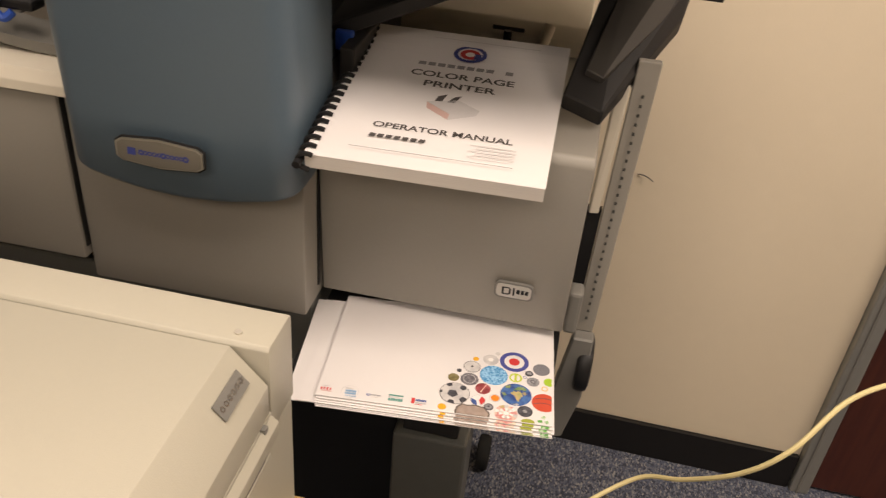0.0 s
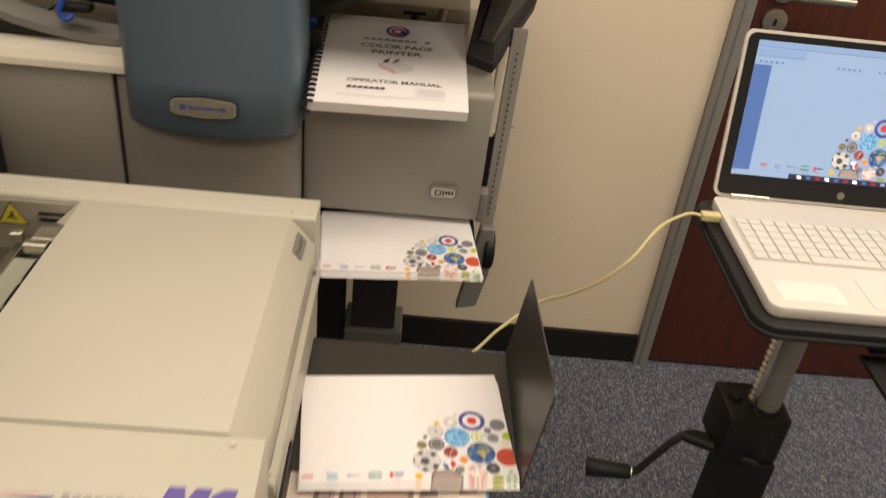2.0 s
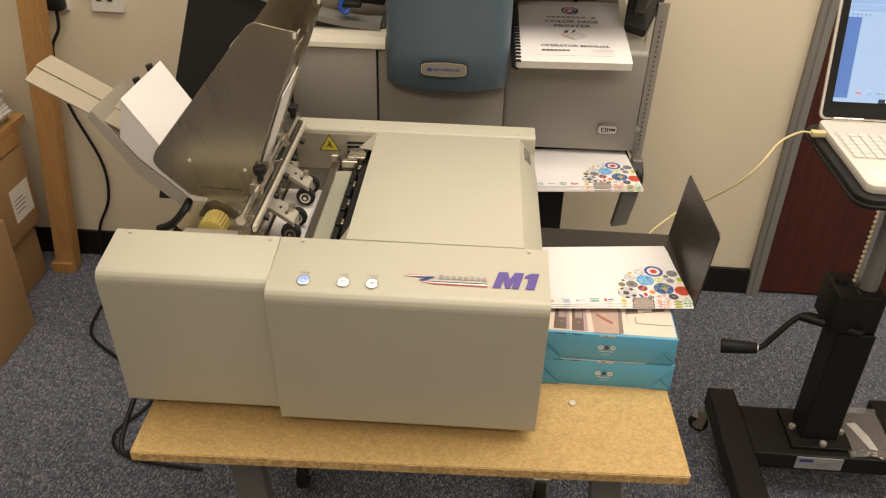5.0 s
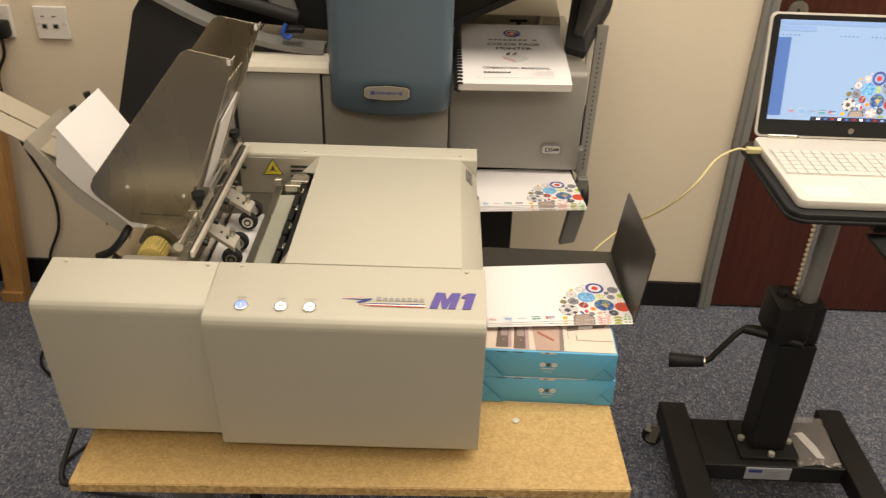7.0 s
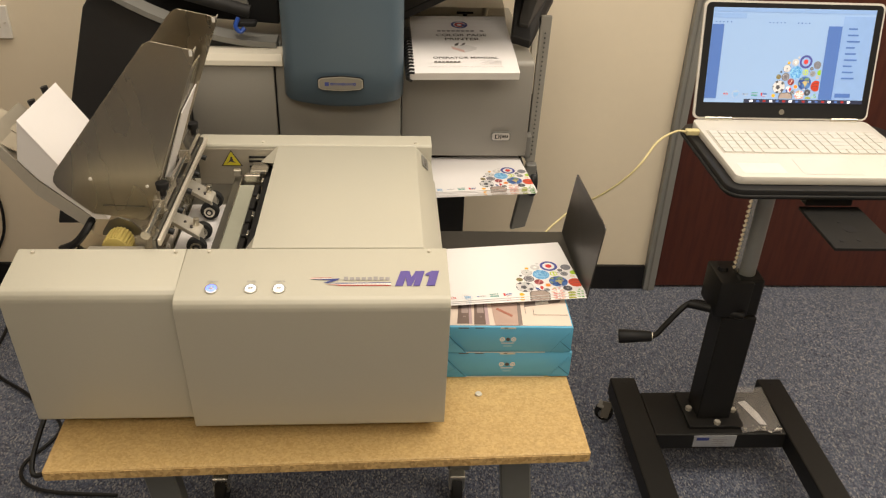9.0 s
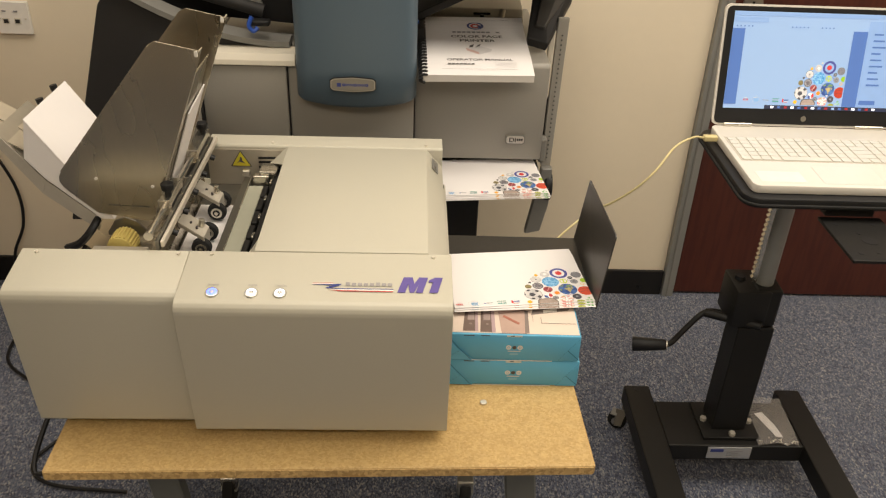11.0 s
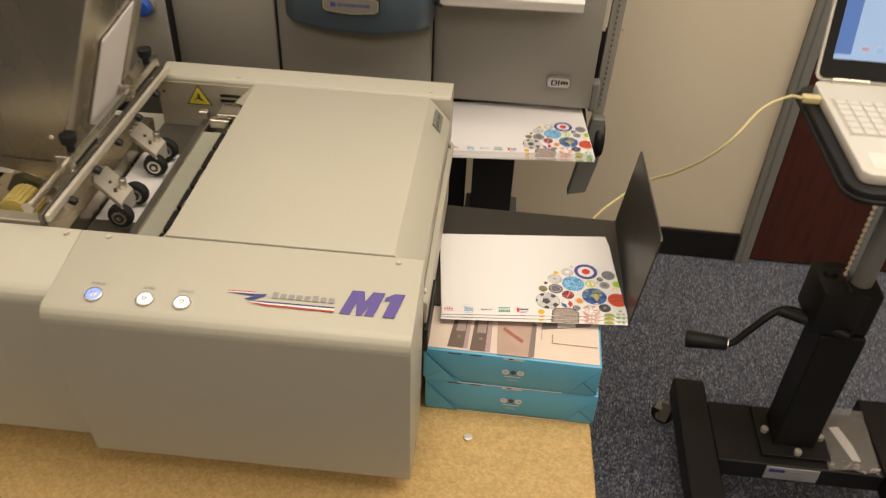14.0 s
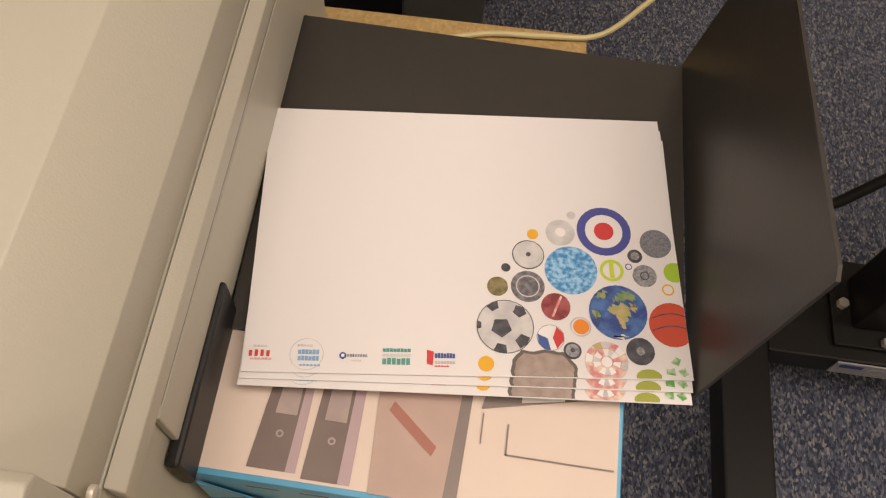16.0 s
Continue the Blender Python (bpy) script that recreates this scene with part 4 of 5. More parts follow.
# ---- feeder bay ----
part("bay_floor", box(-0.4155, -0.2705, 0.0785, 0.4275, 0.8005, 0.812, 0.0005), M_DARKSTEEL, printer, "dark steel bay floor")
part("bay_back", box(-0.413, -0.2705, 0.4255, 0.4275, 0.8125, 0.880, 0.0003), M_SATIN, printer, "satin steel bay wall")
part("black_guide", box(-0.350, -0.3365, 0.085, 0.420, 0.8125, 0.832, 0.001), M_DARKSTEEL, printer, "dark steel guide strip")
part("pale_roller_strip", box(-0.335, -0.3095, 0.085, 0.372, 0.8125, 0.838, 0.002), mat("pale_translucent_strip", (0.33, 0.33, 0.265), 0.3), printer, "pale roller strip")
for sx, sz in ((-0.405, 0.865), (-0.292, 0.866)):
    part("panel_hole", rod((sx, 0.4254, sz), (sx, 0.4249, sz), 0.0018, 10), M_BLACK, printer)
part("head_plate", box(-0.318, -0.288, 0.384, 0.420, 0.8525, 0.858, 0.001), M_BRIGHT, printer, "bright plate over the roller strip")
for k in range(6):
    part("finger", box(-0.308, -0.2985, 0.10 + 0.045 * k, 0.138 + 0.045 * k, 0.8125, 0.843, 0.002), M_BLACKPAINT, printer)
part("clamp", box(-0.350, -0.336, 0.398, 0.409, 0.8405, 0.852, 0.002), M_BRIGHT, printer)
part("clamp", box(-0.328, -0.300, 0.378, 0.392, 0.8385, 0.852, 0.002), M_BRIGHT, printer)
for y in (0.40, 0.41, 0.418):
    part("slot", box(-0.325, -0.285, 0.4243, 0.4252, 0.845 + (y - 0.40) * 1.0, 0.849 + (y - 0.40) * 1.0), M_BLACK, printer)
part("strip_rail", box(-0.3362, -0.3345, 0.085, 0.400, 0.832, 0.8385, 0.0003), M_BRIGHT, printer, "thin bright rail")
for yb, w0, w1 in ((0.203, 0.178, 0.225), (0.313, 0.290, 0.330)):
    br = part("wheel_bracket", slab([(-0.411, yb, 0.858), (-0.366, yb - 0.031, 0.850), (-0.365, yb + 0.003, 0.850), (-0.410, yb + 0.036, 0.858)], 0.0018, bevel=0.0004), M_ZINC, printer, "bent zinc bracket")
    part("bracket_flange", slab([(-0.411, yb, 0.858), (-0.366, yb - 0.031, 0.850), (-0.366, yb - 0.031, 0.845), (-0.411, yb, 0.853)], 0.0016), M_ZINC, br)
    part("bracket_cheek", slab([(-0.368, yb - 0.026, 0.850), (-0.365, yb + 0.003, 0.850), (-0.365, yb + 0.003, 0.830), (-0.368, yb - 0.026, 0.830)], 0.0016), M_ZINC, br)
    for q in range(3):
        part("bracket_tooth", box(-0.4135, -0.4095, yb + 0.006 + 0.010 * q, yb + 0.011 + 0.010 * q, 0.8575, 0.861, 0.0004), M_ZINC, br)
    for sx, sy in ((-0.392, yb + 0.004), (-0.380, yb - 0.010)):
        part("bracket_screw", rod((sx, sy, 0.8545), (sx, sy, 0.8585), 0.0020, 10), M_INK, br, smooth=True)
    part("bracket_stub", rod((-0.376, yb + 0.000, 0.851), (-0.374, yb + 0.000, 0.866), 0.0046, 14, bevel=0.001), M_BRIGHT, br, smooth=True)
    part("axle", rod((-0.372, w0 - 0.005, 0.833), (-0.372, w1 + 0.006, 0.833), 0.003, 12), M_BRIGHT, printer, smooth=True)
    for yy in (w0, w1):
        wl = part("roller_wheel", rod((-0.372, yy - 0.006, 0.8315), (-0.372, yy + 0.006, 0.8315), 0.0150, 28, bevel=0.003), M_RUBBER, printer, "black rubber wheel", smooth=True)
        part("wheel_hub", rod((-0.372, yy - 0.0072, 0.8315), (-0.372, yy + 0.0072, 0.8315), 0.0088, 24), M_BRIGHT, wl, smooth=True)
        part("hub_ring", rod((-0.372, yy - 0.0080, 0.8315), (-0.372, yy + 0.0080, 0.8315), 0.0058, 20), M_BLACK, wl, smooth=True)
        part("hub_pin", rod((-0.372, yy - 0.0088, 0.8315), (-0.372, yy + 0.0088, 0.8315), 0.0030, 16), M_BRIGHT, wl, smooth=True)
part("guide_rod", rod((-0.412, 0.080, 0.910), (-0.412, 0.430, 0.910), 0.0045, 16), M_BRIGHT, printer, "polished steel rod", smooth=True)
part("rod_end", rod((-0.412, 0.074, 0.910), (-0.412, 0.080, 0.910), 0.0065, 16), M_BRIGHT, printer, smooth=True)
part("gate_bar", prism([(-0.4055, 0.886), (-0.4000, 0.886), (-0.4000, 0.902), (-0.4055, 0.902)], "y", 0.076, 0.428, 0.001), M_DARKSTEEL, printer, "dark steel gate bar")
part("gate_bar", prism([(-0.3985, 0.892), (-0.3930, 0.892), (-0.3930, 0.902), (-0.3985, 0.902)], "y", 0.076, 0.432, 0.0018), mat("pale_nickel_bar", (0.66, 0.61, 0.52), 0.35, metal=0.35), printer, "pale nickel gate bar")
for y0, y1, yk in ((0.157, 0.232, 0.172), (0.330, 0.424, 0.395)):
    blk = part("slide_block", box(-0.421, -0.4035, y0, y1, 0.897, 0.921, 0.0015), M_BRIGHT, printer, "zinc slide block")
    part("block_slot", box(-0.4036, -0.4030, y0 + 0.010, y1 - 0.010, 0.905, 0.909), M_BLACK, blk)
    part("black_knob", rod((-0.408, yk, 0.9215), (-0.408, yk, 0.931), 0.0048, 16), M_BLACK, printer, smooth=True)
    part("knob_cap", rod((-0.408, yk, 0.931), (-0.408, yk, 0.942), 0.0088, 18, r2=0.0096, bevel=0.0015), M_BLACK, printer, smooth=True)
for k in range(6):
    part("gate_screw", rod((-0.4028, 0.10 + 0.058 * k, 0.9015), (-0.4028, 0.10 + 0.058 * k, 0.9040), 0.0022, 10), M_BRIGHT, printer, smooth=True)
for k in range(5):
    part("gate_stud", rod((-0.393, 0.12 + 0.062 * k, 0.892), (-0.386, 0.12 + 0.062 * k, 0.889), 0.0046, 14), M_BLACK, printer, smooth=True)
WARN = Plane((-0.374, 0.4252, 0.8480), (1.3, 0, 0), (0, 0, 1.2))
st = part("warning_sticker", WARN.shape(((0.0, 0.0), (0.037, 0.0), (0.0185, 0.031)), 0.0004), M_INK, printer, "yellow triangular warning sticker")
part("sticker_face", WARN.shape(((0.0030, 0.0016), (0.0340, 0.0016), (0.0185, 0.0280)), 0.0008), M_WARN, st)
part("sticker_sign", WARN.shape(((0.010, 0.005), (0.016, 0.009), (0.026, 0.006), (0.021, 0.011), (0.0200, 0.018), (0.0172, 0.018), (0.0160, 0.012)), 0.0012), M_INK, st)

# side guides: tall folded stainless plates
def side_guide(y):
    """A plate between the feed plates, with rounded corners and its sloping rim folded back."""
    pts = [(-0.5665, 0.930), (-0.5655, 0.938), (-0.562, 0.944), (-0.412, 1.131), (-0.4065, 1.137), (-0.400, 1.140), (-0.345, 1.129), (-0.343, 1.122), (-0.436, 0.880), (-0.441, 0.872), (-0.448, 0.868), (-0.520, 0.880), (-0.556, 0.914), (-0.563, 0.922)]
    g = part("side_guide", prism(pts, "y", y, y + 0.0018, 0.0003), M_STEEL, printer, "tall brushed stainless side guide")
    part("guide_flange", slab([(-0.562, y + 0.002, 0.944), (-0.412, y + 0.002, 1.131), (-0.412, y + 0.016, 1.131), (-0.562, y + 0.016, 0.944)], 0.0016), M_STEEL, g, "rim folded back")
    part("guide_edge", slab([(-0.346, y + 0.002, 1.127), (-0.437, y + 0.002, 0.884), (-0.437, y + 0.022, 0.884), (-0.346, y + 0.022, 1.127)], 0.0016), M_SATIN, g)
    part("clip", box(-0.3505, -0.3455, y - 0.0006, y + 0.003, 1.120, 1.1285, 0.0008), M_WHITE, g, "white plastic clip")
    for hx, hz in ((-0.513, 0.936), (-0.434, 0.925)):
        part("rivet", rod((hx, y - 0.0012, hz), (hx, y + 0.001, hz), 0.0024, 12), M_WHITE, g)
    part("crease", slab([(-0.502, y - 0.0006, 0.893), (-0.442, y - 0.0006, 0.891), (-0.442, y - 0.0006, 0.8925), (-0.502, y - 0.0006, 0.8945)], 0.0004), M_DARKSTEEL, g)


side_guide(0.185)
side_guide(0.345)
part("feed_stop", slab([(-0.448, 0.21, 0.862), (-0.448, 0.335, 0.862), (-0.372, 0.335, 1.075), (-0.372, 0.21, 1.075)], 0.002), M_STEEL, printer, "upright steel feed plate")
part("feed_roller", rod((-0.486, 0.155, 0.836), (-0.486, 0.190, 0.836), 0.018, 28, bevel=0.002), M_YELLOWROLL, printer, "yellow toothed sponge roller", smooth=True)
part("roller_frame", box(-0.520, -0.440, 0.130, 0.148, 0.8365, 0.846, 0.002), M_SATIN, printer)
for k in range(22):
    t0 = 2 * math.pi * k / 22
    part("roller_tooth", rod((-0.486 + 0.018 * math.cos(t0), 0.157, 0.836 + 0.018 * math.sin(t0)), (-0.486 + 0.018 * math.cos(t0), 0.188, 0.836 + 0.018 * math.sin(t0)), 0.0017, 6), M_YELLOWROLL, printer)
part("roller_housing", prism([(-0.515, 0.8365), (-0.452, 0.8365), (-0.452, 0.842), (-0.470, 0.862), (-0.486, 0.868), (-0.502, 0.862), (-0.515, 0.842)], "y", 0.1935, 0.1965, 0.001), M_DARKSTEEL, printer, "dark arched roller housing")
# sloping paper shelf in two lengths, with the extension
part("shelf_lower", slab([(-0.522, 0.20, 0.862), (-0.522, 0.345, 0.862), (-0.592, 0.345, 0.925), (-0.592, 0.20, 0.925)], -0.002), M_SATIN, printer, "stainless paper shelf")
part("shelf_upper", slab([(-0.592, 0.20, 0.925), (-0.592, 0.345, 0.925), (-0.652, 0.320, 0.998), (-0.652, 0.205, 0.998)], -0.002), M_SATIN, printer)
part("shelf_lip", slab([(-0.522, 0.199, 0.862), (-0.592, 0.199, 0.925), (-0.600, 0.199, 0.903), (-0.529, 0.199, 0.842)], 0.002), M_ZINC, printer)
part("shelf_lip", slab([(-0.592, 0.199, 0.925), (-0.652, 0.204, 0.998), (-0.659, 0.204, 0.985), (-0.600, 0.199, 0.903)], 0.002), M_ZINC, printer)
part("shelf_extension", slab([(-0.615, 0.206, 0.968), (-0.615, 0.248, 0.968), (-0.745, 0.248, 1.040), (-0.740, 0.206, 1.037)], -0.002), M_SATIN, printer, "brushed shelf extension")
part("shelf_extension", slab([(-0.615, 0.2495, 0.970), (-0.615, 0.293, 0.970), (-0.743, 0.293, 1.042), (-0.745, 0.2495, 1.042)], -0.002), M_SATIN, printer, "brushed shelf extension")
part("cable_strap", tube([(-0.575, 0.18, 0.820), (-0.552, 0.176, 0.832), (-0.535, 0.18, 0.850), (-0.528, 0.20, 0.862)], 0.006, 8), M_BLACK, printer, "black cable loop")
for kx, ky in ((-0.603, 0.262), (-0.605, 0.318)):
    part("stop_knob", rod((kx, ky, 1.014), (kx - 0.003, ky, 1.025), 0.0055, 12), M_BLACK, printer, smooth=True)

fed = thing("fed_sheet", (-0.38, 0.27, 0.8125), "blank white sheet lying under the feed rollers", "sheet")
part("paper", box(-0.4125, -0.3535, 0.190, 0.345, 0.8125, 0.8133), M_PAPER, fed)

# white paper in the feeder
stack = thing("paper_stack", (-0.56, 0.27, 0.92), "thick slanting stack of blank white sheets in the feeder", "paper stack")
part("sheet_block", prism([(-0.600, 1.021), (-0.500, 0.866), (-0.519, 0.8665), (-0.5885, 0.931), (-0.612, 0.962)], "y", 0.190, 0.343, 0.0006), M_PAPER, stack)
part("sheet_edges", slab([(-0.4435, 0.262, 0.866), (-0.4435, 0.3435, 0.866), (-0.3865, 0.3435, 1.024), (-0.3925, 0.262, 1.008)], 0.002), M_PAPER, stack, "fanned edges of the white sheets")
part("top_sheet", slab([(-0.5995, 0.1895, 1.0225), (-0.5995, 0.3435, 1.0225), (-0.499, 0.3435, 0.8675), (-0.499, 0.1895, 0.8675)], 0.0006), M_PAPER, stack)

# ---- paper reams: print and folds ----
def ream_front(z0, parent, dx):
    F = Plane((dx, 0.124, z0), (1, 0, 0), (0, 0, 1))
    for a in (0.098, 0.107, 0.116):
        if a == 0.107:
            part("round_mark", F.disc(a, 0.026, 0.0034, 0.0006, seg=14), M_INK, parent, "small printed mark")
        else:
            part("round_mark", F.ring(a, 0.026, 0.0022, 0.0042, 0.0006, seg=16), M_LABEL, parent, "small printed mark")
            part("round_dot", F.disc(a, 0.026, 0.0012, 0.0006, seg=10), M_LABEL, parent)
    part("mark_bar", F.bar(0.097, 0.117, 0.018, 0.0195, 0.0006), M_PALEINK, parent)
    part("mark_bar", F.bar(0.095, 0.119, 0.0335, 0.0345, 0.0006), M_CYAN, parent)
    part("fold_flap", F.shape(((0.002, 0.001), (0.044, 0.001), (0.030, 0.012), (0.002, 0.040)), 0.0003, 0.0011), M_CYAN, parent, "folded wrapper end")
    part("fold_flap", F.shape(((0.209, 0.001), (0.176, 0.001), (0.184, 0.010), (0.209, 0.040)), 0.0003, 0.0011), M_CYAN, parent, "folded wrapper end")
    # Thin dark bars paint the shade in the folded ends' creases.
    for (p, q), (r, t) in (((0.002, 0.047), (0.024, 0.020)), ((0.024, 0.020), (0.040, 0.002)), ((0.002, 0.004), (0.024, 0.020)), ((0.209, 0.047), (0.190, 0.022)), ((0.190, 0.022), (0.176, 0.002)), ((0.209, 0.004), (0.190, 0.022))):
        part("crease", F.shape(((p, q), (r, t), (r + 0.0008, t + 0.0008), (p + 0.0008, q + 0.0008)), 0.0016), M_CREASESHADE, parent)
    for a0, a1 in ((0.028, 0.044), (0.054, 0.068), (0.100, 0.106)):
        part("dark_mark", F.bar(a0, a1, 0.0476, 0.0492, 0.0009), M_INK, parent)
    part("maker_bar", F.bar(0.1005, 0.1135, 0.0115, 0.0150, 0.0006), M_PALECYAN, parent)
    part("glue_seam", F.bar(0.042, 0.168, 0.0010, 0.0021, 0.0018), M_LABEL, parent)
    part("tape", F.bar(0.094, 0.118, 0.0465, 0.0493, 0.0008), M_BEIGE, parent)


ream_front(0.6165, ream_low, 0.0)
ream_front(0.6665, ream_top, -0.002)
TOP = turned(box(0.001, 0.206, 0.1275, 0.417, 0.7163, 0.7168), (0.1, 0.27, 0.71), -0.6)
photo = part("photo_panel", TOP, mat("pale_photo_print", (0.68, 0.57, 0.49), 0.35, vary=0.05, scale=30, big=0.14), ream_top, "pale office photograph printed on the wrapper")
P = Plane((-0.002, 0.126, 0.7164), (1, -0.0105, 0), (0.0105, 1, 0))
M_FOLDER = mat("print_folder_brown", (0.16, 0.115, 0.10), 0.35, vary=0.2, scale=50)
M_MAUVE = mat("print_mauve", (0.42, 0.31, 0.33), 0.35, vary=0.1, scale=60)
M_ROSY = mat("print_dusty_rose", (0.46, 0.33, 0.28), 0.35, vary=0.15, scale=40)
M_BRICK = mat("print_brick", (0.36, 0.14, 0.10), 0.35)
M_LABELDIM = mat("print_dim_label", (0.36, 0.285, 0.265), 0.35, vary=0.2, scale=90)
M_CLIP = mat("print_grey_brown", (0.22, 0.18, 0.165), 0.35, vary=0.15, scale=40)
for pts, m in ((((0.026, 0.006), (0.045, 0.006), (0.047, 0.062), (0.031, 0.062)), M_FOLDER), (((0.045, 0.006), (0.050, 0.006), (0.051, 0.062), (0.047, 0.062)), M_MAUVE),
               (((0.053, 0.004), (0.071, 0.004), (0.072, 0.062), (0.056, 0.062)), M_FOLDER), (((0.071, 0.004), (0.077, 0.004), (0.077, 0.062), (0.072, 0.062)), M_MAUVE),
               (((0.086, 0.002), (0.122, 0.002), (0.126, 0.066), (0.083, 0.062)), M_ROSY), (((0.122, 0.002), (0.129, 0.004), (0.131, 0.060), (0.126, 0.066)), M_CLIP),
               (((0.136, 0.052), (0.196, 0.066), (0.204, 0.080), (0.140, 0.072)), M_CLIP)):
    part("photo_shape", P.shape(pts, 0.0008), m, photo)
for pts, m in ((((0.034, 0.034), (0.045, 0.034), (0.045, 0.060), (0.036, 0.060)), M_LABELDIM), (((0.059, 0.034), (0.070, 0.034), (0.070, 0.060), (0.060, 0.060)), M_LABELDIM), (((0.090, 0.044), (0.114, 0.024), (0.116, 0.029), (0.092, 0.049)), M_BRICK), (((0.156, 0.058), (0.178, 0.062), (0.178, 0.070), (0.156, 0.066)), M_LABEL)):
    part("photo_shape", P.shape(pts, 0.0012), m, photo)
for a0, a1, b0, b1 in ((0.150, 0.2045, 0.0300, 0.0308), (0.1500, 0.1508, 0.030, 0.046), (0.1370, 0.1376, 0.034, 0.050)):
    part("photo_line", P.bar(a0, a1, b0, b1, 0.0010), M_CLIP, photo)
for a in (0.0385, 0.0645):
    part("photo_ring", P.ring(a, 0.024, 0.0010, 0.0020, 0.0014, seg=12), M_LABELDIM, photo)

# ---- inserting machine: badges, hoppers, display, brackets ----
NAME = Plane((-0.222, 0.6105, 0.923), (1, 0, 0), (0, 0.04, 1))
part("badge_rim", NAME.shape([(-0.0015, 0.003), (0.005, -0.0015), (0.042, -0.0045), (0.079, -0.0015), (0.0855, 0.003), (0.0855, 0.019), (0.079, 0.0235), (0.042, 0.0265), (0.005, 0.0235), (-0.0015, 0.019)], 0.0005, 0.0020), M_BLACK, inserter)
bad = part("name_badge", NAME.shape([(0.0, 0.004), (0.006, 0.0), (0.042, -0.003), (0.078, 0.0), (0.084, 0.004), (0.084, 0.018), (0.078, 0.022), (0.042, 0.025), (0.006, 0.022), (0.0, 0.018)], 0.002, 0.0025), M_SILVER, inserter, "silver oval name badge")
part("badge_face", NAME.shape([(0.002, 0.0045), (0.007, 0.0015), (0.042, -0.0015), (0.077, 0.0015), (0.082, 0.0045), (0.082, 0.0175), (0.077, 0.0205), (0.042, 0.0235), (0.007, 0.0205), (0.002, 0.0175)], 0.0047, 0.0004), M_BADGEFACE, bad)
part("badge_mark", NAME.bar(0.012, 0.020, 0.0075, 0.0145, 0.0053), M_NAVY, bad)
for k in range(11):
    a = 0.0235 + 0.0043 * k
    part("badge_mark", NAME.ring(a + 0.0016, 0.0110, 0.0011, 0.0024 if k % 5 else 0.0032, 0.0053, seg=5 + k % 4), M_NAVY, bad)
MODEL = Plane((0.128, 0.7078, 0.7765), (1, 0, 0), (0, -0.08, 1))
mod = part("model_badge", MODEL.shape(rounded(0.0, 0.041, 0.0, 0.021, 0.006), 0.0005, 0.003), M_DGREY, inserter, "small silver model badge", smooth=True)
part("badge_face", MODEL.shape(rounded(0.0022, 0.0388, 0.0020, 0.0190, 0.005), 0.0036, 0.0004), M_BADGELIGHT, mod)
for a0, a1, b0, b1 in ((0.008, 0.0098, 0.0055, 0.0155), (0.0098, 0.0155, 0.0140, 0.0155), (0.0098, 0.0155, 0.0055, 0.0070), (0.0155, 0.0172, 0.0070, 0.0140), (0.0195, 0.0212, 0.0055, 0.0155), (0.0235, 0.0265, 0.0085, 0.0140), (0.0280, 0.0310, 0.0085, 0.0140), (0.0325, 0.0355, 0.0085, 0.0140)):
    part("badge_mark", MODEL.bar(a0, a1 + 0.0004, b0, b1, 0.0042), M_BLACK, mod)
part("outer_unit", box(-0.585, -0.4775, 0.636, 1.15, 0.772, 0.952, 0.004), M_GREY, inserter, "grey outer unit with a blue push knob", smooth=True)
part("knob_collar", rod((-0.505, 0.6355, 0.900), (-0.506, 0.628, 0.900), 0.0155, 24, bevel=0.001), M_DGREY, inserter, smooth=True)
part("blue_knob", rod((-0.506, 0.6275, 0.900), (-0.5075, 0.614, 0.900), 0.0135, 24, bevel=0.004), M_BLUECLIP, inserter, "round bright blue push knob", smooth=True)
part("seam", box(-0.4772, -0.4753, 0.640, 0.660, 0.775, 0.950), M_BLACK, inserter)
part("seam", box(-0.3103, -0.3087, 0.660, 0.6720, 0.775, 0.950), M_BLACK, inserter)
part("seam", box(-0.0642, -0.0628, 0.700, 0.706, 0.75, 0.95), M_BLACK, inserter)
part("rear_hopper", prism([(0.955, 0.9535), (0.955, 0.972), (0.975, 0.985), (1.20, 1.02), (1.20, 0.9535)], "x", -0.058, 0.178, 0.003), M_BEIGE, inserter, "pale beige rear hopper", smooth=True)
part("hopper_knob", rod((0.085, 0.950, 0.962), (0.085, 0.950, 0.978), 0.005, 12), M_BLACK, inserter, smooth=True)
part("hopper_slot", box(0.066, 0.104, 0.9535, 0.956, 0.976, 0.981, 0.001), M_CHARCOAL, inserter)
part("hopper_peg", rod((0.125, 0.945, 0.958), (0.132, 0.965, 0.985), 0.007, 14), M_BEIGE, inserter, smooth=True)
part("feed_arm", slab([(-0.15, 0.80, 0.975), (-0.15, 1.05, 1.000), (0.16, 1.05, 1.150), (0.16, 0.80, 1.125)], 0.016, bevel=0.002), M_CHARCOAL, inserter, "dark overhead feed arm")
# Unseen tray added overhead so that its shadow covers the manual's far half.
part("shading_tray", prism([(0.665, 1.120), (0.670, 1.116), (1.12, 1.150), (1.12, 1.165), (0.670, 1.132)], "x", -0.058, 0.275, 0.001), M_CHARCOAL, inserter, "unseen dark overhead tray added to shade the manual")
part("blue_tab", box(-0.075, -0.056, 0.790, 0.799, 0.985, 1.006, 0.002), M_BLUECLIP, inserter, "bright blue release tab")
part("gap_panel", box(-0.0605, -0.045, 0.76, 1.10, 0.9535, 1.00, 0.002), M_CHARCOAL, inserter)
